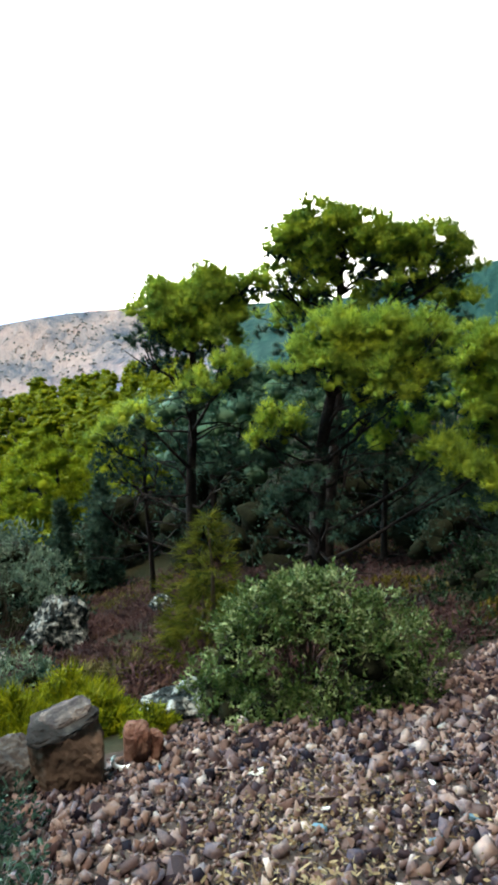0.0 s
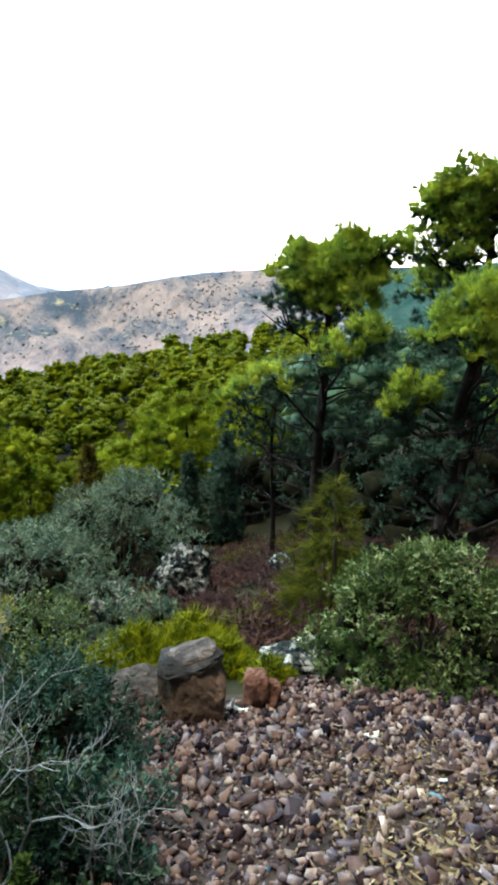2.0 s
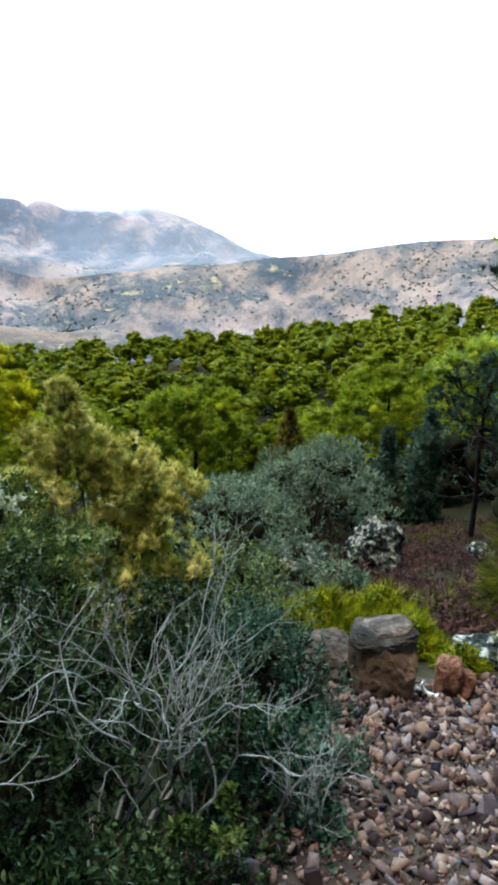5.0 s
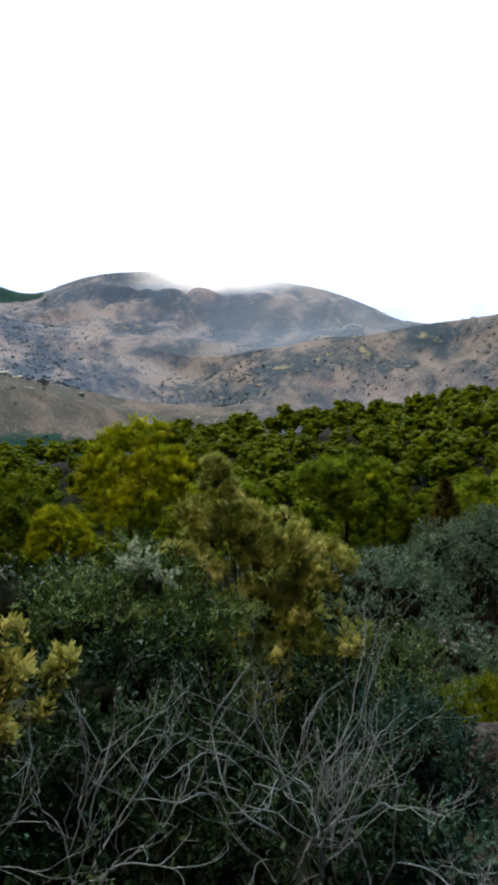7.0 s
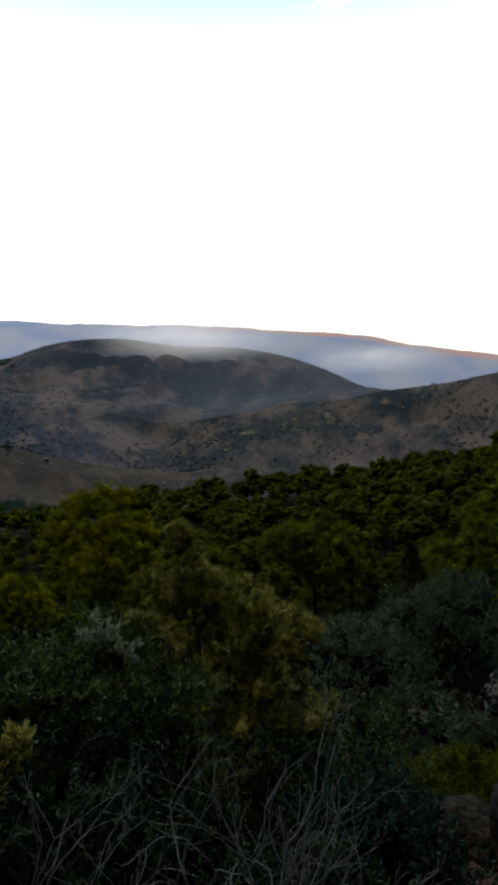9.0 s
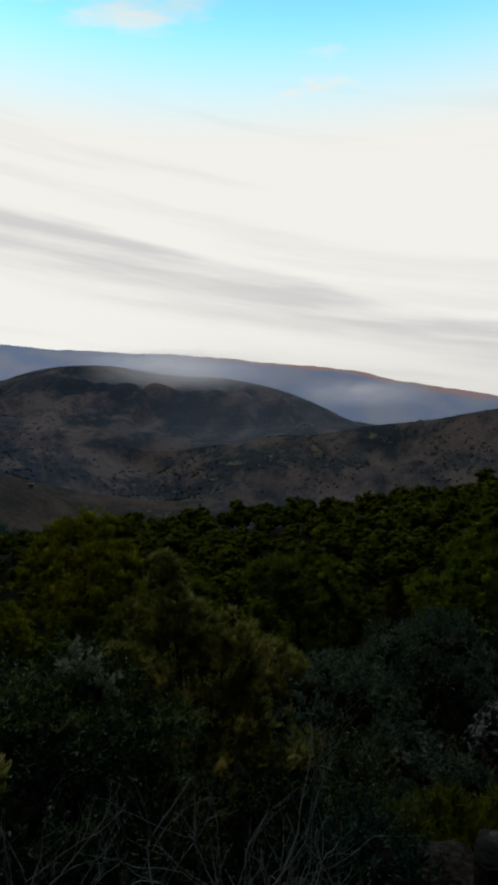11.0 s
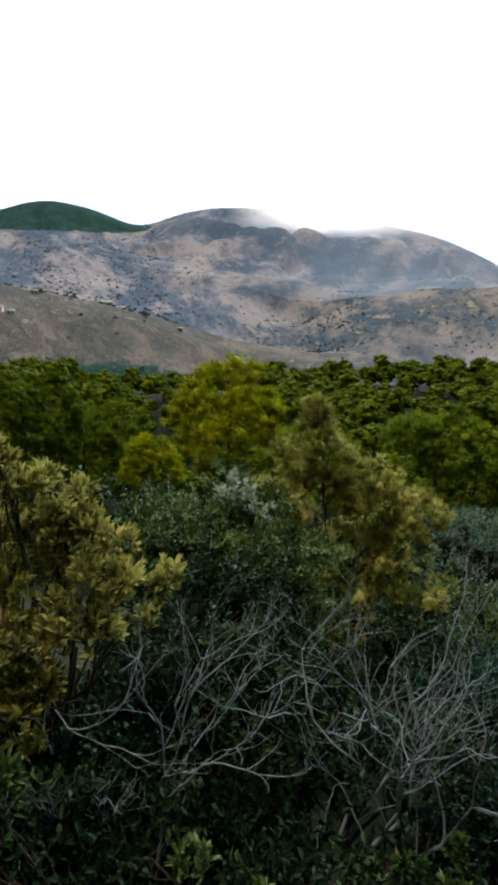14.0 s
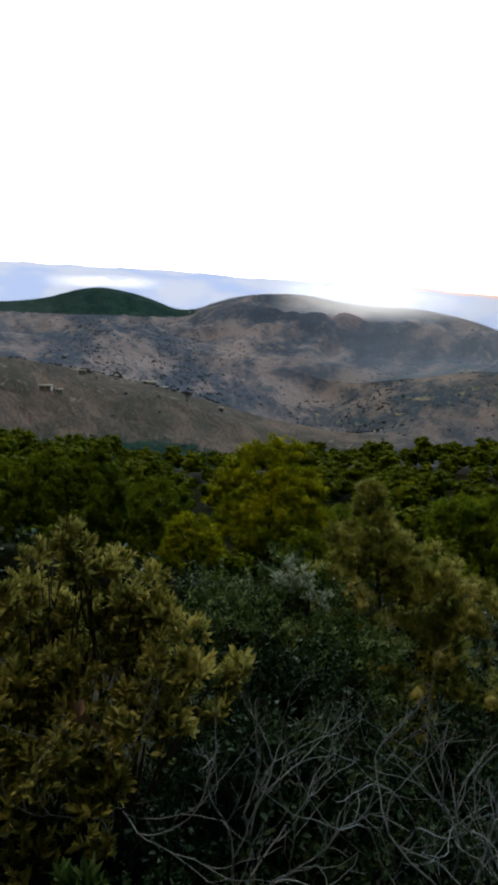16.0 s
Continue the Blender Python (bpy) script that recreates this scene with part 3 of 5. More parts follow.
def near_pine(seed, foot, top, girth, clumps, label, grey=(), twigs=12, density=380.0):
    """A pine built limb by limb; foot and top are the ends of the trunk."""
    rng = np.random.default_rng(seed)
    ob = thing("pine_tree", foot, label, "tree", "pines at the edge of the wood")
    foot, top = np.array(foot, float), np.array(top, float)
    shift = lambda group: [(x - foot[0], y - foot[1], z - foot[2], r) for x, y, z, r in group]
    clumps, grey = shift(clumps), shift(grey)
    pairs = [(p, q) for i, p in enumerate(clumps) for q in clumps[:i] if math.dist(p[:3], q[:3]) < 1.25 * (p[3] + q[3])]
    filled = clumps + [tuple((a + b) / 2 + 0.05 * rng.normal() for a, b in zip(p[:3], q[:3])) + (0.42 * (p[3] + q[3]),) for p, q in pairs[:24]]
    trunk = wander(rng, (0, 0, -0.25), top - foot, 14, 0.035)
    part("trunk", mesh_of("trunk", *tubes([(trunk, np.linspace(girth, girth * 0.3, 14))], 10), BARK, True), ob)
    for c in clumps + grey:
        main = limb_path(rng, trunk, c)
        forks = []
        for _ in range(3):
            a = main[0][rng.integers(4, 7)]
            forks.append((wander(rng, a, np.array(c[:3]) + c[3] * 0.8 * ball(rng, 2)[0], 6, 0.03), np.linspace(0.02, 0.006, 6)))
        limb = part("limb", mesh_of("limb", *tubes([main], 6), BARK, True), ob)
        for fork in forks:
            part("twig", mesh_of("twig", *tubes([fork], 5), BARK, True), limb)
    for _ in range(twigs):
        z = rng.uniform(0.12, 0.75) * trunk[-1, 2]
        a = np.array([np.interp(z, trunk[:, 2], trunk[:, k]) for k in range(3)])
        turn = rng.uniform(0, 2 * np.pi)
        b = a + np.array([math.cos(turn), math.sin(turn), rng.uniform(-0.15, 0.35)]) * rng.uniform(0.5, 1.3)
        main = wander(rng, a, b, 8, 0.05)
        side = [(wander(rng, main[k], main[k] + 0.3 * rng.normal(size=3), 5, 0.02), np.linspace(0.008, 0.003, 5)) for k in (4, 5, 6)]
        limb = part("dead_limb", mesh_of("dead_limb", *tubes([(main, np.linspace(0.022, 0.006, 8))], 5), BARK, True), ob, "bare dead side branch")
        for fork in side:
            part("twig", mesh_of("twig", *tubes([fork], 4), BARK, True), limb)
    heads = knots(rng, filled, 10, 0.80, 0.24, 0.42)
    roots, ways = crown_tufts(rng, heads, 760.0)
    solid = lumps(rng, [(a, b, c, r * 0.66) for a, b, c, r in heads], 1, 0.16, 0.8)
    brushes = needles(rng, roots, unit(ways + (0, 0, 0.45)), 0.13, 0.012, 16, 0.5)
    # young shoots stand up out of the crown
    high = np.flatnonzero(ways[:, 2] > 0.55)
    picked = rng.choice(high, min(len(high), 14 * len(clumps)), replace=False)
    rise = np.stack([0.06 * rng.normal(size=len(picked)), 0.06 * rng.normal(size=len(picked)), rng.uniform(0.08, 0.26, len(picked))], -1)
    along = np.concatenate([roots[picked] + rise * k for k in (0.25, 0.5, 0.75, 1.0)])
    shoots = needles(rng, along, unit(np.tile(rise, (4, 1))), 0.07, 0.011, 9, 0.45)
    part("crown", mesh_of("crown", *join([solid, brushes, shoots]), PINE, True), ob)
    # every clump gets a darker underside, its shade painted as needle colour
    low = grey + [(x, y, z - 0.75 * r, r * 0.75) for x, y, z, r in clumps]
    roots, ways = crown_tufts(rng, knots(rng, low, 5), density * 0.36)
    part("inner_crown", mesh_of("inner_crown", *needles(rng, roots, ways, 0.13, 0.013, 34, 0.9, 1.0), GREY_PINE), ob, "sparse grey-green needles coloured dark for shade")
    return ob


near_pine(11, (-0.91, 10.2, -2.9), (-0.85, 10.15, 1.9), 0.13,
          [(-0.97, 10.15, 2.2, 0.6), (-1.49, 10.1, 1.9, 0.45), (-0.36, 10.2, 2.0, 0.5), (0.0, 10.2, 2.35, 0.33), (-1.15, 10.4, 1.6, 0.5), (-0.5, 9.8, 1.5, 0.45),
           (-1.0, 10.0, 1.85, 0.5), (-0.25, 8.7, 1.17, 0.31), (-0.68, 8.6, 0.89, 0.3), (-1.6, 9.0, 0.4, 0.3)],
          "tall dark-trunked pine with a domed yellow-green crown", [(-1.63, 10.07, 1.3, 0.4), (-1.2, 10.4, 1.05, 0.5), (-0.4, 10.4, 0.9, 0.5), (-0.3, 10.0, -0.6, 0.5), (-1.3, 10.5, -0.4, 0.5)], 14)
near_pine(12, (0.80, 8.0, -2.3), (1.12, 7.95, 1.6), 0.15,
          [(0.99, 7.94, 1.72, 0.32), (1.37, 7.88, 1.5, 0.34), (1.76, 7.8, 1.6, 0.37), (2.13, 7.71, 1.65, 0.3), (0.83, 7.7, 1.28, 0.3), (0.55, 7.98, 1.31, 0.27), (1.45, 7.6, 1.08, 0.32),
           (1.97, 7.75, 1.09, 0.35), (0.42, 7.9, 0.6, 0.3), (0.27, 8.0, 0.35, 0.26), (2.34, 7.65, 0.17, 0.3), (2.66, 7.54, -0.05, 0.33)],
          "leaning thick-trunked pine with flat tufted yellow-green boughs", [(0.68, 7.5, -0.1, 0.35), (0.89, 7.4, -0.59, 0.34), (0.41, 7.5, -0.42, 0.28), (1.6, 8.3, 0.6, 0.5), (1.2, 8.4, 0.2, 0.5)], 16)
near_pine(13, (1.55, 12.4, -3.7), (1.75, 12.4, 3.2), 0.16,
          [(1.24, 12.44, 3.55, 0.55), (0.52, 12.49, 3.15, 0.45), (2.07, 12.33, 3.4, 0.55), (2.68, 12.21, 3.1, 0.58), (3.35, 12.04, 3.15, 0.5), (3.88, 11.88, 2.75, 0.4), (1.75, 12.6, 2.95, 0.4), (1.2, 12.4, 3.1, 0.45), (2.4, 12.3, 2.95, 0.5), (0.9, 12.5, 2.75, 0.4), (1.35, 12.3, 2.35, 0.4), (3.3, 12.1, 2.7, 0.5), (1.0, 12.5, 2.0, 0.45), (2.4, 12.4, 2.3, 0.5),
           (0.42, 12.49, 2.5, 0.4), (2.9, 12.16, 2.4, 0.6), (3.69, 11.94, 2.09, 0.55), (2.12, 12.32, 1.89, 0.55), (0.53, 12.6, 1.89, 0.5)],
          "tallest pine with an open ragged green crown", [(2.4, 12.6, 1.3, 0.7), (3.2, 12.3, 1.2, 0.7), (1.2, 12.7, 0.9, 0.7), (1.1, 12.5, 2.3, 0.55), (2.6, 12.4, 2.2, 0.6), (1.9, 12.6, 2.6, 0.5), (3.3, 12.2, 2.2, 0.55), (0.6, 12.6, 2.6, 0.45)], 12)
near_pine(14, (3.95, 8.75, -2.15), (3.85, 8.7, 1.5), 0.15,
          [(3.05, 9.0, 1.43, 0.42), (3.44, 8.85, 1.21, 0.45), (3.02, 9.0, 0.76, 0.38), (3.46, 8.85, 0.5, 0.45), (3.27, 8.9, -0.41, 0.45), (3.54, 8.8, -0.8, 0.42), (3.73, 8.74, 1.44, 0.55), (3.95, 8.6, 0.69, 0.6), (4.1, 8.6, -0.17, 0.6), (4.5, 8.7, 1.3, 0.5)],
          "low-branched pine with dense green boughs", [(3.2, 9.2, 0.1, 0.5), (3.1, 9.2, -1.0, 0.5)], 10)
near_pine(15, (2.93, 13.2, -4.0), (2.95, 13.2, 0.0), 0.09,
          [(2.85, 13.2, -0.6, 0.6), (2.37, 13.3, -0.4, 0.5), (3.3, 13.1, -0.2, 0.55)], "thin young pine in the shade of the others", [(2.85, 13.0, -1.3, 0.7), (3.54, 13.0, -1.6, 0.6), (2.2, 13.2, -1.2, 0.6)], 10)
near_pine(16, (-1.85, 11.4, -3.3), (-1.83, 11.35, 0.0), 0.06,
          [(-2.45, 11.24, -0.3, 0.4)], "slender half-dead pine with grey needles", [(-2.03, 11.3, -0.2, 0.5), (-1.71, 11.4, -0.94, 0.45), (-2.45, 11.2, -0.9, 0.45), (-1.47, 11.4, -1.48, 0.45), (-2.67, 11.2, -1.6, 0.42)], 16)


def pine_shape(seed, puffs, tufts, each, length, width, limbs, mat=FAR_PINE, lift=None):
    """Meshes of a whole small pine, 4.8 m tall at size 1: trunk with limbs, and an uneven dome of needle brushes."""
    rng = np.random.default_rng(seed)
    h = 4.8
    trunk = wander(rng, (0, 0, -0.3), (rng.normal() * 0.2, rng.normal() * 0.2, h * 0.75), 9, 0.05)
    lobes = ball(rng, 7, -0.3)
    heads = []
    for a, b, c in ball(rng, puffs, -0.5):
        # heads gather on a few lobes, so that the dome is uneven
        pull = np.exp(-((1 - (lobes @ (a, b, c)).max()) / 0.14) ** 1.4)
        out = 0.68 + 0.30 * pull + 0.06 * rng.normal() if puffs > 60 else 0.78 + 0.13 * pull + 0.03 * rng.normal()
        rad = (2.4 / puffs ** 0.5) * rng.uniform(0.7, 1.2)
        heads.append((a * out * 1.5, b * out * 1.5, c * out * (1.6 if puffs > 60 else 1.85) + h * 0.58, rad))
    solid = lumps(rng, [(a, b, c, r * (0.7 if puffs > 60 else 0.74)) for a, b, c, r in heads], 1, 0.16, 0.85)
    if puffs < 60:
        solid = join([solid, lumps(rng, [(0, 0, h * 0.58, 1.12)], 2, 0.04, 1.2)])
    per = max(4, tufts // puffs)
    roots, ways = [], []
    for x, y, z, rad in heads:
        v = ball(rng, per, -0.35)
        deep = rng.uniform(0.5, 1.05, (len(v), 1)) if lift is None else rng.uniform(0.84, 1.0, (len(v), 1))
        roots.append(np.array([x, y, z]) + v * rad * deep * (1, 1, 0.85))
        ways.append(unit(v + (0, 0, 0.5)) if lift is None else v)
    roots, ways = np.concatenate(roots), np.concatenate(ways)
    crown = mesh_of("crown", *join([solid, needles(rng, roots, ways, length, width, each, 0.55, lift)]), mat, True)
    paths = [limb_path(rng, trunk, (*(roots[i] * (0.8, 0.8, 1)), 0.4)) for i in rng.integers(0, len(roots), limbs)]
    bole = mesh_of("trunk", *tubes([(trunk, np.linspace(0.10, 0.03, 9)), *paths], 4), BARK, True)
    return bole, crown, (roots, ways)


def plant_forest():
    rng = np.random.default_rng(5)
    spots, cell = [], 3.7
    for i in range(-37, 38):
        for j in range(-4, 38):
            x, y = (i + rng.uniform(-0.4, 0.4)) * cell, (j + rng.uniform(-0.4, 0.4)) * cell
            r, az = math.hypot(x, y), math.degrees(math.atan2(-x, y))
            first = np.interp(az, [-40, -20, 6, 9, 90], [13, 13, 14.5, 43, 43])
            if first < r < 112 and -36 < az < 88 and not (az < 5 and r > 40):
                tall = canopy(r, az) - ground_at(x, y) + rng.uniform(-1.5, 1.2) if r > 43 else rng.uniform(4.2, 5.6)
                spots.append((r, x, y, float(tall) / 4.75))
    # the farthest row closes the canopy's edge
    for az in np.arange(4.5, 86, 1.05):
        r = 108 + rng.uniform(-2, 2)
        x, y = polar(az + rng.uniform(-0.25, 0.25), r)
        spots.append((r, x, y, float(canopy(r, az) - ground_at(x, y) - rng.uniform(0.2, 0.9)) / 4.75))
    single, golden, dark = set(), set(), set()
    # single larger pines on the near side of the gully: azimuth, distance, height of the top
    for az, r, top in ((53.0, 24, -1.6), (34.7, 24, -2.8), (17.7, 24, -1.9), (10.4, 20, -0.6), (71.4, 22, -1.5), (64.7, 30, -4.1), (60.8, 18, -3.05), (23.6, 22, -4.2), (15.0, 22, -3.3), (78.5, 24, -1.8), (45.5, 30, -5.5), (8.5, 24, -2.0), (21.5, 27, -4.3), (31.0, 28, -5.2), (66.5, 25, -3.6), (49.5, 21, -4.2)):
        x, y = polar(az, r)
        single.add((x, y))
        if az in (53.0, 60.8):
            golden.add((x, y))
        elif az > 63 or az in (8.5, 15.0, 23.6, 31.0):
            dark.add((x, y))
        spots.append((r, x, y, (top - ground_at(x, y)) / 4.75))
    spots.sort()
    close = [pine_shape(k, 130, 2100, 9, 0.16, 0.027, 8, MID_PINE) for k in range(21, 25)] + [pine_shape(25, 130, 2100, 9, 0.16, 0.027, 8, GOLD_PINE), pine_shape(29, 130, 2100, 9, 0.16, 0.027, 8, FAR_PINE)]
    dim = [pine_shape(k, 64, 560, 7, 0.22, 0.04, 8, TEAL_PINE) for k in range(26, 29)]
    mid = [pine_shape(k, 44, 264, 4, 0.22, 0.06, 2, FAR_PINE, 1.3) for k in range(31, 35)]
    slight = [pine_shape(k, 24, 120, 4, 0.26, 0.085, 1, FAR_PINE, 1.3) for k in range(36, 40)]
    chunks = []
    for k, (r, x, y, size) in enumerate(spots):
        z, wide = ground_at(x, y), 1.0 if (x, y) in single else rng.uniform(0.95, 1.35)
        if k < 300:
            bole, crown, _ = (close if (x, y) in single else dim if r < 30 else mid)[4 if (x, y) in golden else 5 if (x, y) in dark else k % (3 if r < 30 and (x, y) not in single else 4)]
            near = (x, y) in single
            ob = thing("pine_tree", (x, y, z), "broad yellow-green pine standing above the scrub" if near else "rounded yellow-green pine among others on the slope", "tree", "pines of the wood", "", rng.uniform(0, 6.28), (size * wide, size * wide, size))
            part("trunk", bole, ob)
            part("crown", crown, ob)
        else:
            _, crown, _ = slight[k % 4]
            v = np.empty(len(crown.vertices) * 3, np.float32)
            crown.vertices.foreach_get("co", v)
            f = np.empty(len(crown.loops), np.int32)
            crown.loops.foreach_get("vertex_index", f)
            c, s = math.cos(k), math.sin(k)
            chunks.append((v.reshape(-1, 3) @ np.array([[c, s, 0], [-s, c, 0], [0, 0, 1]]) * (size * wide, size * wide, size) + (x, y, z), f.reshape(-1, 3)))
    far = new("far_pine_wood", mesh_of("far_pine_wood", *join(chunks), FAR_PINE))
    tagged(far, "dense canopy of green pines down the valley side", "trees", "", "stuff")


plant_forest()


def cone_tree(name, seed, place, height, radius, mat, label, category, tufts=500, each=14, length=0.10, width=0.02, spread=0.6, rise=0.9):
    """A pointed conifer."""
    rng = np.random.default_rng(seed)
    ob = thing(name, place, label, category)
    part("trunk", mesh_of("trunk", *tubes([(wander(rng, (0, 0, -0.2), (0, 0, height * 0.9), 8, 0.02), np.linspace(0.05, 0.01, 8))], 6), TWIG, True), ob)
    u = rng.uniform(0, 1, tufts) ** 1.4
    turn = rng.uniform(0, 6.28, tufts)
    lump = 0.75 + 0.3 * np.sin(turn * 3 + u * 9) + 0.15 * rng.normal(size=tufts)
    rad = radius * (1 - u) ** 0.8 * lump * rng.uniform(0.5, 1.0, tufts) ** 0.5 + 0.02
    out = np.stack([np.cos(turn), np.sin(turn), np.full(tufts, rise)], -1)
    roots = np.stack([np.cos(turn) * rad, np.sin(turn) * rad, height * (0.06 + 0.92 * u)], -1)
    part("crown", mesh_of("crown", *needles(rng, roots, unit(out), length, width, each, spread), mat), ob)
    return ob


for seed, az, r, h, w_, mat, words in [(41, 13.5, 15.2, 3.0, 0.42, GREY_PINE, "slim dark cypress at the wood's edge"), (42, 17.0, 15.5, 2.6, 0.38, GREY_PINE, "slim dark cypress at the wood's edge"),
                                       (43, 26.0, 16.5, 3.2, 0.8, RUSTY, "rusty brown-green conifer among the pines"), (44, 62.5, 60.0, 7.5, 0.8, GREY_PINE, "narrow dark cypress above the canopy"),
                                       (45, 61.6, 60.0, 7.2, 0.7, GREY_PINE, "narrow dark cypress above the canopy"), (46, 60.6, 60.0, 6.8, 0.7, GREY_PINE, "narrow dark cypress above the canopy")]:
    x, y = polar(az, r)
    cone_tree("cypress_tree" if mat is GREY_PINE else "conifer_tree", seed, (x, y, ground_at(x, y)), h, w_, mat, words, "tree", 420, 14, 0.2, 0.035)


# ---- shrubs ----
def sprays(rng, clumps, sprigs, per, length, width, fine=False, reach=0.09, squash=0.9, inner=0.0):
    """Leaves on short sprigs all through the clumps of a bush."""
    chunks = []
    for x, y, z, rad in knots(rng, clumps, 7, 0.82, 0.30, 0.48):
        v = ball(rng, max(4, int(1.9 * sprigs * rad * rad)), -0.3)
        roots = np.array([x, y, z]) + v * rad * rng.uniform(0.5, 1.1, (len(v), 1)) * np.array([1, 1, squash])
        axis = unit(v + np.array([0, 0, 0.6]) + 0.45 * rng.normal(size=v.shape))
        s = np.tile(np.linspace(0.0, 1.0, per), len(v))[:, None]
        a = np.repeat(axis, per, 0)
        chunks.append(leaves(rng, np.repeat(roots, per, 0) + a * s * reach, unit(a * 0.9 + 0.65 * rng.normal(size=a.shape)), length, width, fine, np.repeat(v, per, 0)))
    v, f = join(chunks)
    if f.shape[1] == 4:
        f = np.concatenate([f[:, :3], f[:, [0, 2, 3]]])
    if not inner:
        return v, f, np.zeros(len(f), int)
    # dark cores paint the shaded gaps between the leaves
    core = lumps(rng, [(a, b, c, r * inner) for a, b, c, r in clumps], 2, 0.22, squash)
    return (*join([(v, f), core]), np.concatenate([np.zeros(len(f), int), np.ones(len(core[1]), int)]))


def rosettes(rng, clumps, count, blades, length, width):
    """Stiff leaves in rosettes at the ends of twigs."""
    chunks = []
    for x, y, z, rad in knots(rng, clumps, 7, 0.80, 0.32, 0.5):
        v = ball(rng, max(3, int(count * rad * rad)), -0.35)
        tips = np.array([x, y, z]) + v * rad * rng.uniform(0.45, 1.1, (len(v), 1)) * (1, 1, 0.9)
        axis = np.repeat(unit(v * 0.7 + (0, 0, 0.75) + 0.35 * rng.normal(size=v.shape)), blades, 0)
        side = rng.normal(size=axis.shape)
        side = unit(side - axis * (side * axis).sum(1, keepdims=True))
        open_ = rng.uniform(0.25, 1.15, (len(axis), 1))
        base = np.repeat(tips, blades, 0) - axis * open_ * length * 0.45
        chunks.append(leaves(rng, base, unit(axis + side * open_), length, width, True, axis))
    v, f = join(chunks)
    return v, f, np.zeros(len(f), int)


def plumes(rng, clumps, count, each, length, width):
    """Feathery upright plumes of scale leaves over solid lumps of the same colour."""
    heads = knots(rng, clumps, 14, 0.86, 0.19, 0.38)
    roots, ways = crown_tufts(rng, heads, count, 1.1)
    v, f = needles(rng, roots, unit(ways + (0, 0, 0.5)), length, width, each, 0.45)
    v, f = join([(v, f), lumps(rng, [(a, b, c, r * 0.62) for a, b, c, r in heads], 1, 0.2, 1.0)])
    return v, f, np.zeros(len(f), int)


def shrub(name, seed, foot, clumps, mat, label, sprigs, per, length, width, fine=False, reach=0.09, category="bush", stems=TWIG, thick=0.012, forks=4, inner=0.3, maker=None):
    rng = np.random.default_rng(seed)
    x, y = foot
    z = ground_at(x, y)
    ob = thing(name, (x, y, z), label, category)
    local = [(a - x, b - y, c - z, r) for a, b, c, r in clumps]
    for c in local:
        paths = []
        main = wander(rng, rng.normal(size=3) * (0.06, 0.06, 0) + (0, 0, -0.08), c[:3], 9, 0.03)
        paths.append((main, np.linspace(thick, thick * 0.35, 9)))
        for _ in range(forks):
            paths.append((wander(rng, main[rng.integers(4, 8)], np.array(c[:3]) + ball(rng, 2)[0] * c[3] * 0.95, 6, 0.02), np.linspace(thick * 0.4, thick * 0.12, 6)))
        part("stem", mesh_of("stem", *tubes(paths, 5), stems, True), ob)
    v, f, which = maker(rng, local, sprigs, per, length, width) if maker else sprays(rng, local, sprigs, per, length, width, fine, reach, 0.9, inner)
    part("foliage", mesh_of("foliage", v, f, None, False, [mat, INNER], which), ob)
    return ob


def mound(rng, cx, cy, cz, rx, ry, rz, count, rad):
    """Clump centres over a low dome."""
    v = ball(rng, count, 0.0)
    return [(cx + a * rx, cy + b * ry, cz + c * rz, rad * rng.uniform(0.75, 1.2)) for a, b, c in v]


rng = np.random.default_rng(77)
shrub("mastic_bush", 51, (0.45, 4.75), mound(rng, 0.5, 4.75, -1.05, 0.78, 0.5, 0.66, 28, 0.27) + [(0.5 + 0.8 * math.cos(a), 4.7 + 0.42 * math.sin(a), -1.08, 0.24) for a in np.arange(2.6, 7.0, 0.4)],
      MASTIC, "dense rounded green mastic bush at the edge of the rubble", 560, 9, 0.045, 0.020, inner=0.42)
shrub("dark_bush", 52, (3.3, 7.6), mound(rng, 3.3, 7.6, -2.0, 0.9, 0.6, 0.9, 18, 0.36), DEEP, "dark green bush in the shade of pines", 200, 8, 0.06, 0.03)
shrub("dark_bush", 50, (2.55, 6.3), mound(rng, 2.6, 6.3, -1.75, 0.45, 0.3, 0.4, 10, 0.24), DEEP, "low dark green bush on the edge of the rubble", 260, 8, 0.045, 0.02)
shrub("olive_bush", 53, (-4.1, 9.5), mound(rng, -4.1, 9.5, -3.0, 1.05, 0.8, 1.25, 26, 0.42), OLIVE, "large rounded grey-green wild olive bush", 330, 9, 0.045, 0.018)
shrub("olive_bush", 54, (-3.95, 6.5), mound(rng, -3.95, 6.5, -2.1, 0.6, 0.5, 0.8, 15, 0.32), OLIVE, "grey-green wild olive bush beside a larger one", 260, 9, 0.05, 0.02)
shrub("olive_bush", 55, (-2.55, 5.6), mound(rng, -2.55, 5.6, -1.8, 0.5, 0.4, 0.5, 12, 0.26), OLIVE, "thin grey-green shrub with visible stems", 260, 9, 0.045, 0.018)
shrub("olive_bush", 56, (-5.6, 8.4), mound(rng, -5.6, 8.4, -3.4, 0.8, 0.7, 1.1, 16, 0.4), OLIVE, "grey-green bush below the wood", 190, 9, 0.06, 0.022)
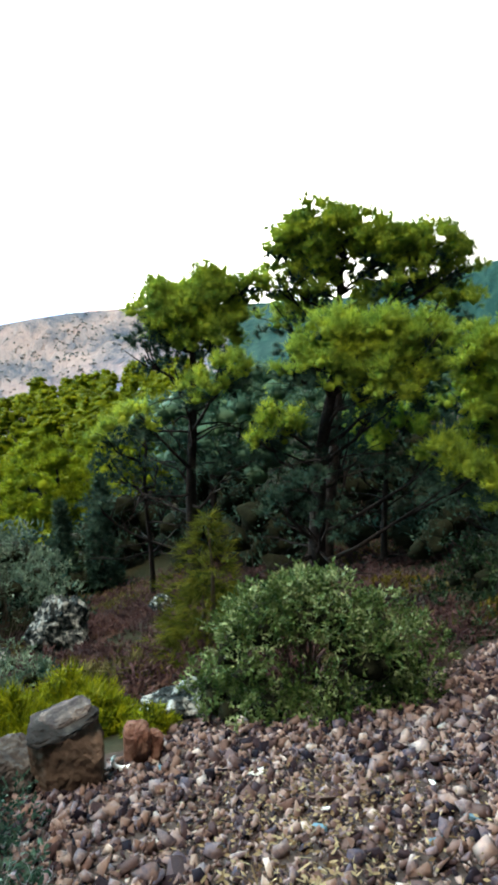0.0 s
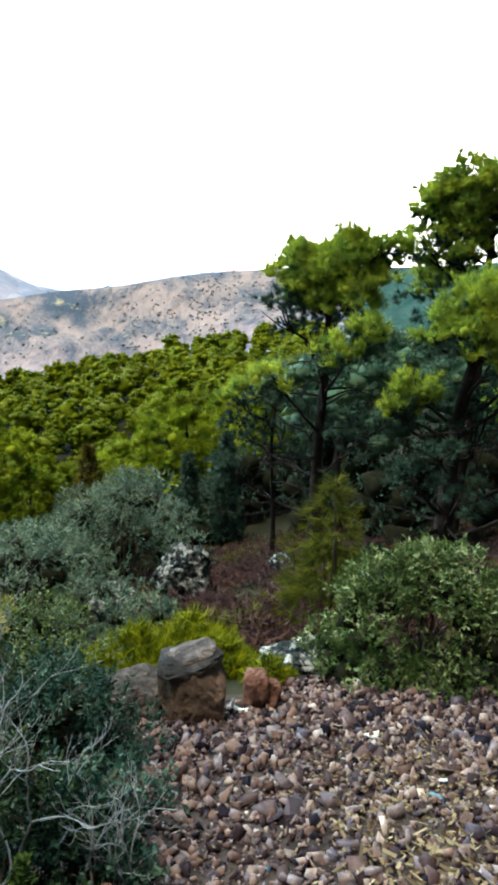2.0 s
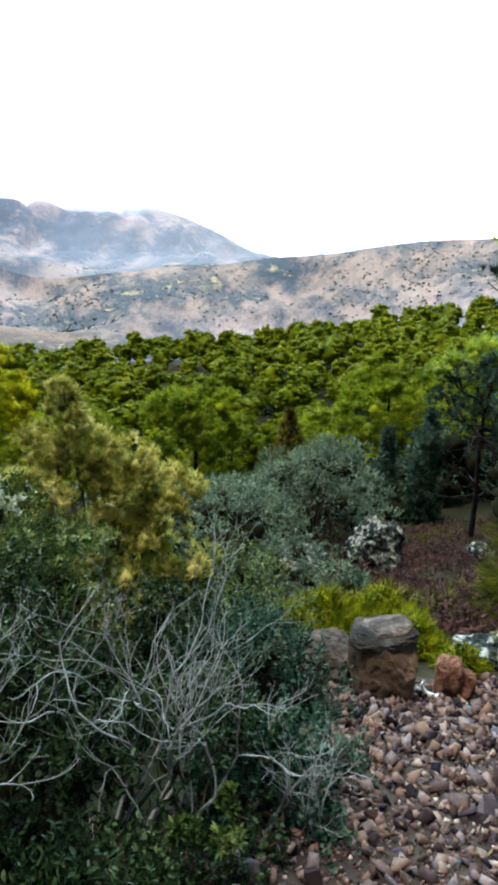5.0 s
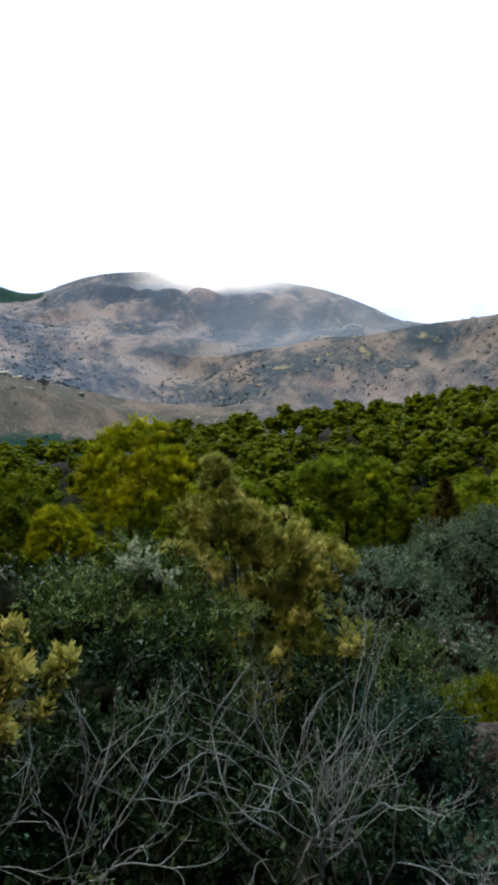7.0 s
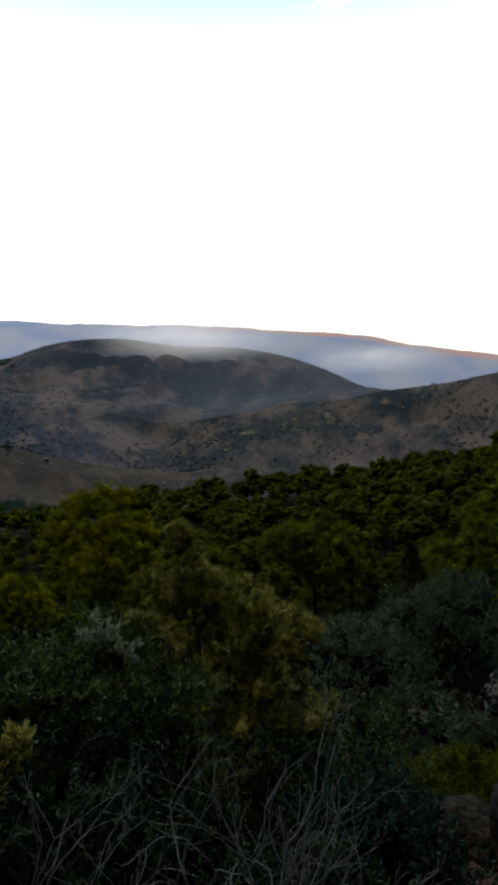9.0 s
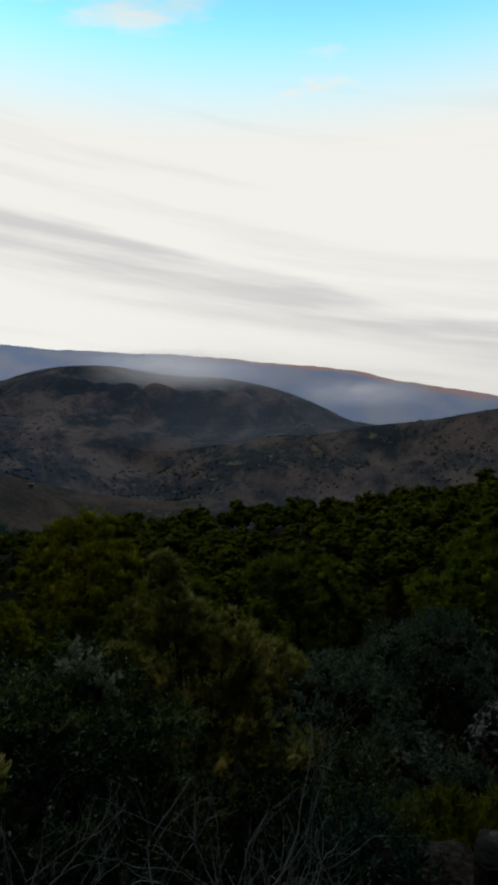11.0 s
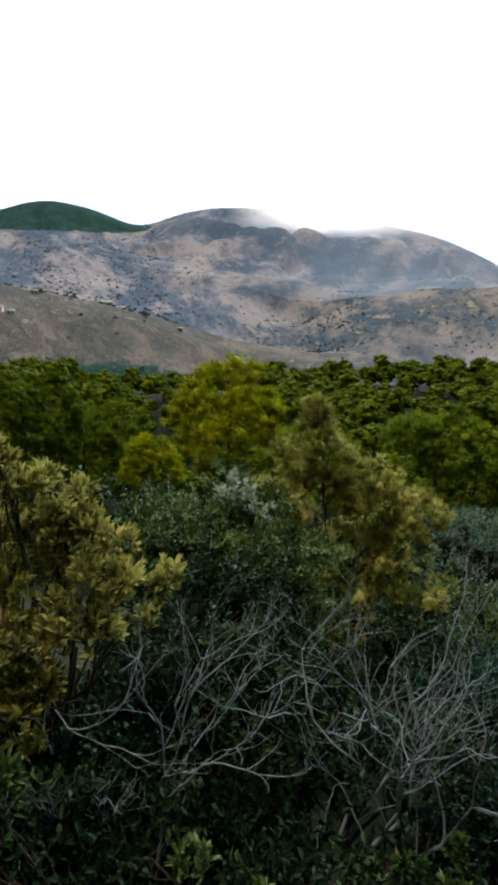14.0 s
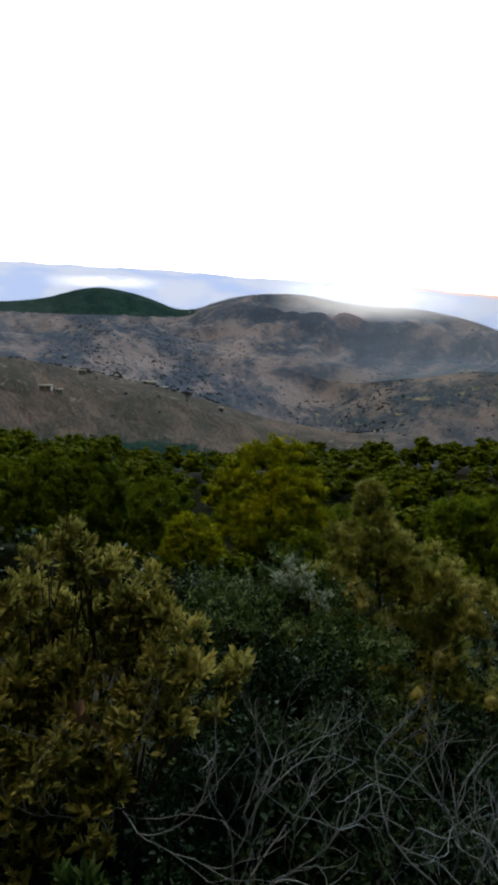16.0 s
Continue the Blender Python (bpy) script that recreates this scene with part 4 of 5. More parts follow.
shrub("juniper_bush", 57, (-3.2, 3.05),
      [(-3.34, 3.01, 0.80, 0.10), (-3.33, 3.02, 0.62, 0.17), (-3.38, 2.95, 0.40, 0.24), (-3.2, 3.15, 0.36, 0.22), (-3.5, 2.85, 0.12, 0.28), (-3.05, 3.2, 0.10, 0.28), (-3.2, 2.9, 0.10, 0.28), (-3.0, 3.3, 0.30, 0.19), (-2.75, 3.48, 0.06, 0.2),
       (-2.85, 3.35, -0.1, 0.26), (-3.5, 2.8, -0.25, 0.33), (-3.0, 3.0, -0.25, 0.33), (-2.72, 3.4, -0.42, 0.3), (-3.2, 3.2, -0.5, 0.4), (-2.8, 3.1, -0.75, 0.4), (-3.4, 2.8, -0.8, 0.4)],
      JUNIPER, "pointed yellow-grey juniper standing over the scrub", 2600, 16, 0.06, 0.008, maker=plumes)
shrub("phillyrea_bush", 58, (-2.95, 1.95), mound(rng, -3.0, 1.9, -0.55, 0.62, 0.55, 0.95, 24, 0.27) + mound(rng, -2.7, 2.1, -0.75, 0.4, 0.4, 0.5, 8, 0.26),
      PHILLY, "grey-green narrow-leaved evergreen bush", 500, 10, 0.04, 0.012, True, 0.08)
shrub("phillyrea_bush", 71, (-2.78, 1.86), [(-2.76, 1.86, 0.70, 0.06), (-2.72, 1.90, 0.62, 0.08), (-2.80, 1.82, 0.58, 0.08), (-2.66, 1.95, 0.52, 0.08)],
      PALE_LEAF, "pale silvery young shoots over the grey-green bush", 4200, 8, 0.03, 0.009, thick=0.003, maker=rosettes)
shrub("phillyrea_bush", 59, (-2.3, 3.4), mound(rng, -2.2, 3.4, -1.0, 0.45, 0.45, 0.6, 14, 0.24), MASTIC, "olive-green bush below the juniper", 480, 9, 0.035, 0.014)
shrub("phillyrea_bush", 60, (-1.55, 2.3), mound(rng, -1.5, 2.35, -0.62, 0.30, 0.45, 0.5, 16, 0.2), TEAL_LEAF, "dark blue-green bush at the side of the rubble", 700, 9, 0.034, 0.014, True)
shrub("low_oak", 61, (-1.0, 1.55), mound(rng, -1.0, 1.6, -0.25, 0.26, 0.4, 0.26, 14, 0.14), TEAL_LEAF, "low blue-green shrub on the rubble's edge", 1100, 8, 0.034, 0.016, True, 0.07)
shrub("kermes_oak", 62, (-1.95, 0.45),
      [(-2.05, 0.40, 1.22, 0.11), (-1.98, 0.42, 1.30, 0.06), (-2.0, 0.55, 1.10, 0.14), (-2.0, 0.3, 1.05, 0.16), (-1.85, 0.62, 0.98, 0.13), (-1.75, 0.72, 0.88, 0.12), (-1.9, 0.45, 0.88, 0.17), (-1.72, 0.5, 0.80, 0.13),
       (-1.85, 0.25, 0.8, 0.18), (-1.62, 0.38, 0.70, 0.12), (-2.05, 0.15, 0.9, 0.2), (-2.2, 0.05, 0.7, 0.22), (-2.3, 0.35, 0.85, 0.22), (-1.8, 0.1, 0.65, 0.18), (-2.15, 0.6, 0.8, 0.2), (-2.1, 0.3, 0.6, 0.2)],
      OAK, "yellow-green kermes oak with stiff leaf rosettes", 5600, 9, 0.040, 0.0125, maker=rosettes)
shrub("kermes_oak", 63, (-1.15, 0.25), [(-1.22, 0.12, 0.96, 0.04), (-1.20, 0.08, 0.84, 0.04), (-1.15, 0.5, 0.56, 0.04), (-1.05, 0.62, 0.46, 0.035)],
      PHILLY, "low sprigs of young kermes oak", 9000, 8, 0.032, 0.011, thick=0.003, maker=rosettes)
shrub("kermes_oak", 70, (-0.9, 1.05), [(-0.93, 1.02, 0.36, 0.04), (-0.86, 1.12, 0.28, 0.04), (-0.9, 1.2, 0.33, 0.035)],
      PHILLY, "small sprig of kermes oak beside dead branches", 9000, 8, 0.032, 0.011, thick=0.003, maker=rosettes)
shrub("low_oak", 68, (-1.4, 0.35), mound(rng, -1.45, 0.36, 0.15, 0.34, 0.32, 0.32, 20, 0.15), DEEP, "dark low evergreen scrub at the foot of the oak", 1300, 8, 0.032, 0.012, True, 0.07)
shrub("low_oak", 75, (-1.85, 0.25), mound(rng, -1.85, 0.25, 0.1, 0.3, 0.35, 0.35, 16, 0.18), DEEP, "dark low evergreen scrub at the foot of the oak", 900, 8, 0.034, 0.013, True, 0.07)
shrub("low_oak", 69, (-1.05, 0.75), mound(rng, -1.05, 0.75, 0.05, 0.22, 0.35, 0.22, 14, 0.13), DEEP, "dark low evergreen scrub under dead branches", 1300, 8, 0.03, 0.012, True, 0.07)
shrub("low_oak", 64, (-1.3, 1.15), mound(rng, -1.25, 1.2, 0.0, 0.3, 0.5, 0.28, 16, 0.15), DEEP, "dark low evergreen scrub under dead branches", 1000, 8, 0.036, 0.015, True, 0.07)
shrub("low_oak", 65, (-1.7, 0.9), mound(rng, -1.75, 0.95, 0.0, 0.35, 0.4, 0.45, 16, 0.18), DEEP, "dark evergreen scrub under dead branches", 800, 8, 0.036, 0.015, True, 0.07)
shrub("low_oak", 66, (-2.2, 1.3), mound(rng, -2.2, 1.35, -0.35, 0.45, 0.45, 0.75, 18, 0.22), DEEP, "dark evergreen bush beside the kermes oak", 600, 9, 0.036, 0.015, True, 0.07)
shrub("low_oak", 67, (-2.0, 2.6), mound(rng, -2.0, 2.65, -0.7, 0.4, 0.4, 0.5, 14, 0.22), DEEP, "dark evergreen bush below the juniper", 500, 9, 0.036, 0.015)


def thicket():
    """Dark evergreen undergrowth between the trunks: three shapes, planted over and over."""
    rng = np.random.default_rng(64)
    first = []
    # two of the shapes take the shade-dark needle colour
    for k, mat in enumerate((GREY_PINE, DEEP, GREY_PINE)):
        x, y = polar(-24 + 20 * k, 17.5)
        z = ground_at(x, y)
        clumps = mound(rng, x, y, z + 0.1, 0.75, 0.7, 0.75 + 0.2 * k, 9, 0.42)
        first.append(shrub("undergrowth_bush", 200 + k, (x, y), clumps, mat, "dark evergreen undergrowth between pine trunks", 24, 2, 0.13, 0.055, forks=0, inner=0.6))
        tagged(first[-1], "", "", "undergrowth of the wood")
    for _ in range(64):
        az, r = rng.uniform(-27, 30), rng.uniform(12.5, 24)
        if 3 < az < 20 and r < 14:
            continue
        x, y = polar(az, r)
        ob = copy_thing(first[int(rng.integers(3))], pose(x, y, ground_at(x, y), 0, 0, rng.uniform(0, 360)))
        ob.scale = [rng.uniform(0.8, 1.5)] * 3
    for _ in range(34):
        az, r = rng.uniform(30, 80), rng.uniform(8.5, 14)
        x, y = polar(az, r)
        copy_thing(first[1], pose(x, y, ground_at(x, y), 0, 0, rng.uniform(0, 360)))


thicket()


def spiny(name, seed, place, spread, height, mat, label, count, category="bush", width=0.012, lean=0.35):
    """A tussock of thin upright shoots."""
    rng = np.random.default_rng(seed)
    x, y = place
    z = ground_at(x, y)
    turn, rad = rng.uniform(0, 6.28, count), spread * np.sqrt(rng.uniform(0, 1, count))
    px, py = rad * np.cos(turn), rad * np.sin(turn) * 0.7
    pz = land(x + px, y + py) - z
    tall = height * (1 - 0.6 * (rad / spread) ** 2) * (0.75 + 0.3 * np.sin(px * 9 + 1) * np.cos(py * 11))
    roots = np.stack([px, py, pz + tall * rng.uniform(0.0, 0.85, count)], -1)
    ways = unit(np.stack([px / spread * 0.6, py / spread * 0.6, np.ones(count)], -1))
    v, f = needles(rng, roots, ways, height * 0.26, width, 6, lean)
    ob = new(name, mesh_of(name, v, f, mat))
    ob.location = (x, y, z)
    return tagged(ob, label, category)


for seed, x, y, s, h, mat, words, count in [
        (75, -1.7, 5.2, 0.5, 0.6, GORSE, "yellow-green spiny gorse behind the boulder", 1800), (71, -2.05, 4.75, 0.55, 0.6, GORSE, "yellow-green spiny gorse behind the boulder", 2600), (72, -1.3, 4.65, 0.4, 0.42, GORSE, "yellow-green spiny gorse behind the boulder", 1700),
        (73, -0.75, 4.35, 0.2, 0.28, GORSE, "small yellowing tuft beside the red rock", 500)]:
    spiny("gorse", seed, (x, y), s, h, mat, words, count, "bush", 0.014, 0.75)
for k in range(265):
    az, r = (rng.uniform(-2, 22), rng.uniform(6.0, 14.0)) if k < 75 else (rng.uniform(-26, 26), rng.uniform(6.5, 15.0)) if k < 150 else (rng.uniform(-24, 17), rng.uniform(5.3, 7.5)) if k < 185 else (rng.uniform(-14, 21), rng.uniform(9.5, 15.5))
    x, y = polar(az, r)
    if y < np.interp(x, [-0.5, 1.5, 2.5, 4.5], [5.0, 5.5, 6.5, 8.1]):
        continue
    mat = HEATH if rng.uniform() < (0.92 if k < 75 else 0.6) else (RUSTY if rng.uniform() < 0.3 else DRY if rng.uniform() < 0.7 else GREY_PINE)
    spiny("heath_tuft", 100 + k, (x, y), rng.uniform(0.35, 0.7) * (1.5 if k > 184 else 1), rng.uniform(0.25, 0.5), mat, "dry purple-brown heath on the slope" if mat is HEATH else "faded green-brown undergrowth on the slope", 150, "heath", 0.027, 0.9)
cone_tree("pine_sapling", 81, (-0.42, 6.3, ground_at(-0.42, 6.3)), 1.7, 0.72, SAPLING, "yellow-green young pine with feathery boughs", "tree", 320, 18, 0.17, 0.009, 0.3, 0.12)
cone_tree("pine_sapling", 82, (-0.5, 6.45, ground_at(-0.5, 6.45)), 1.0, 0.62, SAPLING, "small feathery young pine beside a taller one", "tree", 260, 18, 0.18, 0.009, 0.3, 0.05)


# ---- dead shrub ----
def grow(rng, start, way, thick, length, depth, out):
    """A bare branch that bends as it rises and forks until it is a fine twig; appends (points, radii)."""
    count = 7
    pts, d = [np.array(start)], unit(np.array(way))
    bend = rng.normal(size=3) * 0.10
    for _ in range(count - 1):
        d = unit(d + bend * 0.55 + rng.normal(size=3) * 0.13 + (0, 0, 0.07))
        pts.append(pts[-1] + d * length / (count - 1))
    out.append((pts, np.linspace(thick, thick * 0.72, count)))
    if depth == 0:
        return
    for k in range(2 if rng.uniform() < 0.7 else 3):
        turn = rng.normal(size=3)
        turn = unit(turn - d * (turn @ d))
        at = pts[-1] if k < 2 else pts[int(rng.integers(2, 5))]
        grow(rng, at, d + turn * rng.uniform(0.3, 0.75), thick * (0.70 if k == 0 else 0.56), length * rng.uniform(0.62, 0.92), depth - 1, out)


def dead_shrub(seed, foot, heads, label, thick=0.012, mat=DEAD):
    """Bare grey branches that fork from the foot towards each head."""
    rng = np.random.default_rng(seed)
    x, y = foot
    z = ground_at(x, y)
    ob = thing("dead_shrub", (x, y, z), label, "shrub")
    for hx, hy, hz, rad in heads:
        goal = np.array([hx - x, hy - y, hz - z])
        start = rng.normal(size=3) * (0.09, 0.09, 0) + (0, 0, -0.05)
        # the stem leaves the foot outward and turns up towards its head
        out_ = goal * (1, 1, 0.0)
        mid = start + goal * 0.42 + unit(out_ + 1e-6) * 0.04 + rng.normal(size=3) * 0.03
        s_ = np.linspace(0, 1, 10)[:, None]
        main = start * (1 - s_) ** 2 + 2 * (start + out_ * 0.2 + goal * (0, 0, 0.16)) * s_ * (1 - s_) + mid * s_ ** 2
        branch = part("branch", mesh_of("branch", *tubes([(main, np.linspace(thick * 1.5, thick, 10))], 7), mat, True), ob)
        lead, reach = unit(unit(goal - mid) + (0, 0, 0.35)), np.linalg.norm(goal - mid)
        for k in range(3):
            turn = rng.normal(size=3)
            paths = []
            at = main[-1] if k < 2 else main[int(rng.integers(5, 9))]
            grow(rng, at, lead + unit(turn) * (0.25 + 0.2 * k), thick * (0.75 if k < 2 else 0.55), reach * 0.44, 3 if k else 4, paths)
            part("twig", mesh_of("twig", *tubes(paths, 5), mat, True), branch)
    return ob


dead_shrub(91, (-1.28, 1.0), [(-1.12, 1.34, 0.86, 0.17), (-1.25, 1.25, 0.92, 0.18), (-1.2, 1.1, 0.78, 0.2), (-1.42, 1.05, 0.85, 0.18), (-1.05, 1.45, 0.6, 0.2), (-1.12, 1.15, 0.62, 0.2)],
           "bare dead shrub with pale grey forking branches", 0.0058)
dead_shrub(92, (-1.42, 0.6), [(-1.5, 0.48, 0.88, 0.13), (-1.45, 0.66, 0.82, 0.15), (-1.52, 0.8, 0.88, 0.16), (-1.36, 0.8, 0.72, 0.15), (-1.4, 0.4, 0.62, 0.16)],
           "leafless dead shrub with thin grey stems", 0.0052)
dead_shrub(93, (-0.95, 1.5), [(-0.82, 1.7, 0.22, 0.16), (-0.9, 1.5, 0.3, 0.15), (-1.1, 1.75, 0.35, 0.18), (-0.8, 1.45, 0.12, 0.13)], "small dead grey shrub at the rubble's edge", 0.005)
gz = ground_at(1.62, 4.95)
dead_shrub(94, (1.62, 4.95), [(1.45, 4.9, gz + 0.16, 0.1), (1.8, 4.95, gz + 0.18, 0.1), (1.62, 4.85, gz + 0.22, 0.1), (1.75, 5.1, gz + 0.2, 0.1)], "small heap of dark dead twigs on the rubble", 0.006, TWIG)
leaf = thing("dead_leaf", (-1.47, 0.23, 1.11), "curled pink-brown dead leaf caught in the oak", "leaf", "", "", 0.6)
for k, (tip, base) in enumerate([((0.01, 0.0, 0.045), (0.0, 0.0, 0.0)), ((0.03, 0.02, -0.03), (0.0, 0.0, 0.0)), ((-0.02, 0.02, -0.045), (0.0, 0.0, 0.0))]):
    v, f = leaves(np.random.default_rng(k), np.array([base]), np.array([tip]), 0.055, 0.028, True)
    part("blade", mesh_of("blade", v, f, PINK, True), leaf)


# ---- rocks ----
def rock_mesh(seed, size, rough=0.16, boxy=3.0, cuts=14, level=5):
    """A weathered block: a rounded box with broken flats, cracks and a pitted skin."""
    rng = np.random.default_rng(seed)
    bm = bmesh.new()
    bmesh.ops.create_icosphere(bm, subdivisions=level, radius=1.0)
    planes = [(Vector(unit(rng.normal(size=3))), rng.uniform(0.8, 1.1)) for _ in range(cuts)]
    shift = Vector((seed * 3.1, seed * 1.7, 0))
    for v in bm.verts:
        p = v.co
        q = p * (abs(p.x) ** boxy + abs(p.y) ** boxy + abs(p.z) ** boxy) ** (-1 / boxy)
        for n_, d in planes:
            over = q.dot(n_) - d - 0.05 * noise.noise(q * 3 + shift)
            if over > 0:
                q = q - n_ * over * 0.96
        grain = noise.fractal(q * 1.6 + shift, 0.8, 2.1, 6)
        crack = 1 - abs(noise.noise(q * 2.3 + shift * 2))
        q = q * (1 + rough * grain - 0.5 * rough * max(0, crack - 0.88) * 8)
        v.co = (q.x * size[0], q.y * size[1], q.z * size[2])
    me = bpy.data.meshes.new("rock")
    bm.to_mesh(me)
    bm.free()
    return me


def rock(name, seed, place, size, mat, label, turn=0.0, rough=0.16, boxy=3.0, sink=0.8):
    x, y = place
    me = rock_mesh(seed, size, rough, boxy)
    me.materials.append(mat)
    ob = new(name, me)
    ob.matrix_basis = pose(x, y, ground_at(x, y) + size[2] * sink, 0, 0, turn)
    return tagged(ob, label, "rock")


boulder = rock("boulder", 1, (-1.10, 3.44), (0.215, 0.165, 0.25), OCHRE, "ochre boulder with a dark crusted cap beside the rubble", 12, 0.06, 7.0, 0.80)
cap = rock_mesh(2, (0.205, 0.155, 0.045), 0.10, 4.0, 10)
cap.materials.append(CRUST)
part("cap", cap, boulder, "dark grey crusted cap", "", pose(-0.008, 0.0, 0.245, 3, -8, 8))
crest = rock_mesh(12, (0.15, 0.11, 0.035), 0.12, 3.0, 10)
crest.materials.append(PALE_CRUST)
part("crest", crest, boulder, "pale weathered top", "", pose(0.012, 0.03, 0.280, 4, -10, 20))
rock("boulder", 3, (-1.50, 3.48), (0.23, 0.19, 0.20), GREY, "low grey boulder against a larger one", 30, 0.10)
rock("boulder", 4, (-1.86, 3.46), (0.2, 0.16, 0.17), GREY, "low grey boulder at the end of a row", -20, 0.12)
split = rock("boulder", 5, (-0.735, 3.72), (0.092, 0.10, 0.155), RED, "split reddish rock standing beside the boulder", 15, 0.08, 6.0, 0.75)
shard = rock_mesh(15, (0.058, 0.085, 0.145), 0.08, 6.0, 12)
shard.materials.append(RED)
part("shard", shard, split, "reddish shard split off", "", pose(0.115, -0.01, -0.03, 4, 10, -12))
rock("boulder", 6, (-0.55, 4.75), (0.32, 0.2, 0.13), LICHEN, "flat white rock under the mastic bush", 15, 0.2)
rock("outcrop", 7, (-2.75, 8.6), (0.42, 0.34, 0.50), LICHEN, "white lichened outcrop with dark pits among bushes", 10, 0.25, 2.6, 0.85)
rock("outcrop", 8, (-3.6, 7.9), (0.36, 0.26, 0.32), LICHEN, "white lichened rock half hidden by shrubs", 40, 0.25, 2.6, 0.7)
rock("outcrop", 9, (-1.38, 9.6), (0.20, 0.16, 0.16), LICHEN, "small white rock on the brown slope", 0, 0.2, 2.6, 1.6)
x, y = -0.79, 3.57
z = ground_at(x, y) + 0.05
curl = [(x + 0.07 * math.cos(a), y, z + 0.03 + 0.05 * math.sin(a)) for a in np.linspace(2.4, 5.4, 10)]
scrap = new("plastic_scrap", mesh_of("plastic_scrap", *tubes([(curl, np.linspace(0.012, 0.02, 10))], 6), PLASTIC, True))
tagged(scrap, "curved white plastic scrap lying on the stones", "litter")


# ---- far hills ----
def house(place, size, turn, label, group="houses on the far slopes"):
    x, y = place
    ob = thing("house", (x, y, ground_at(x, y)), label, "house", group, "", turn)
    a, b, h = size
    bm = bmesh.new()
    bmesh.ops.create_cube(bm, size=1.0, matrix=Matrix.Translation((0, 0, h / 2 - 1)) @ Matrix.Diagonal((a, b, h + 2, 1)))
    me = bpy.data.meshes.new("wall")
    bm.to_mesh(me), bm.free()
    me.materials.append(PLASTER)
    part("wall", me, ob)
    e = 0.4
    v = [(-a / 2 - e, -b / 2 - e, h), (a / 2 + e, -b / 2 - e, h), (a / 2 + e, b / 2 + e, h), (-a / 2 - e, b / 2 + e, h), (-a / 2 - e, 0, h + b * 0.22), (a / 2 + e, 0, h + b * 0.22)]
    v += [(p, q, r - 0.25) for p, q, r in v]
    f = [(0, 1, 5, 4), (3, 4, 5, 2), (6, 10, 11, 7), (9, 8, 11, 10), (0, 6, 7, 1), (3, 2, 8, 9), (0, 4, 10, 6), (4, 3, 9, 10), (1, 7, 11, 5), (5, 11, 8, 2)]
    part("roof", mesh_of("roof", v, f, ROOF), ob)
    for i in range(max(2, int(a / 3.5))):
        px = -a / 2 + a * (i + 0.5) / max(2, int(a / 3.5))
        w_ = [(px - 0.6, -b / 2 - 0.06, h * 0.4), (px + 0.6, -b / 2 - 0.06, h * 0.4), (px + 0.6, -b / 2 - 0.06, h * 0.75), (px - 0.6, -b / 2 - 0.06, h * 0.75)]
        w_ += [(p, q + 0.1, r) for p, q, r in w_]
        part("window", mesh_of("window", w_, [(0, 1, 2, 3), (4, 7, 6, 5), (0, 4, 5, 1), (1, 5, 6, 2), (2, 6, 7, 3), (3, 7, 4, 0)], GLASS), ob)


HOUSES = [(70.6, 470, 12), (69.5, 400, 10), (71.5, 340, 9), (72.5, 345, 14), (63.8, 440, 22), (62.6, 445, 14), (57.2, 640, 9), (57.4, 380, 6), (60.2, 1330, 16), (59.6, 1280, 14), (54.6, 1350, 12),
          (51.0, 1330, 10), (66.8, 460, 10), (65.4, 450, 8), (47.8, 1250, 9), (49.0, 1260, 9), (37.0, 1230, 10)]
for k, (az, r, a) in enumerate((az, r, a * 0.42) for az, r, a in HOUSES):
    house(polar(az, r), (a, a * 0.55, 2.2 if a < 6 else 2.8), radians(az + (-18, 10, 25)[k % 3]), "small white-walled farmhouse on the hillside" if a < 6 else "long white-walled farm building on the hillside")


def scatter_scrub():
    """Dark scrub and lone trees dotted over the hills."""
    rng = np.random.default_rng(9)
    chunks = []
    n = 20000
    az = rng.uniform(5, 82, n)
    r = np.exp(rng.uniform(math.log(230), math.log(1600), n))
    x, y = -r * np.sin(np.radians(az)), r * np.cos(np.radians(az))
    keep = fbm(az * 0.45, (land(x, y)) * 0.022, 4) * 1.2 + 0.5 * rng.normal(size=n) > 0.42 + 1.2 * np.clip((480 - r) / 60, 0, 1)
    x, y, r = x[keep], y[keep], r[keep]
    # rows of trees along the brow of the brown slope
    la = rng.uniform(56, 80, 420)
    lr = 428 + 9 * rng.normal(size=420) + 14 * np.sin(la * 0.8)
    ok = np.sin(la * 2.3) + np.sin(la * 5.1 + 1) + 0.7 * rng.normal(size=420) > 0.5
    x, y, r = np.append(x, -lr[ok] * np.sin(np.radians(la[ok]))), np.append(y, lr[ok] * np.cos(np.radians(la[ok]))), np.append(r, lr[ok] * 1.6)
    z = land(x, y)
    size = rng.uniform(0.7, 3.4, len(x)) ** 1.2 * np.clip(r / 900, 0.3, 1.2)
    v = unit(rng.normal(size=(len(x), 7, 3)))
    v[..., 2] = np.abs(v[..., 2])
    roots = (np.stack([x, y, z], -1)[:, None] + v * size[:, None, None] * np.array([1, 1, 0.8]) * 0.6).reshape(-1, 3)
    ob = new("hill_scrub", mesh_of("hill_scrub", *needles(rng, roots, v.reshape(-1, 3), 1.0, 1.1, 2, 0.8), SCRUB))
    tagged(ob, "dark scrub and lone trees dotted over dry hills", "scrub", "", "stuff")


# far scrub is lightened and blued in its colour, as through haze
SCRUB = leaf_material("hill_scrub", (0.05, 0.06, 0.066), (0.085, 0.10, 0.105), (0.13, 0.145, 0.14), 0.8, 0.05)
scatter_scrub()


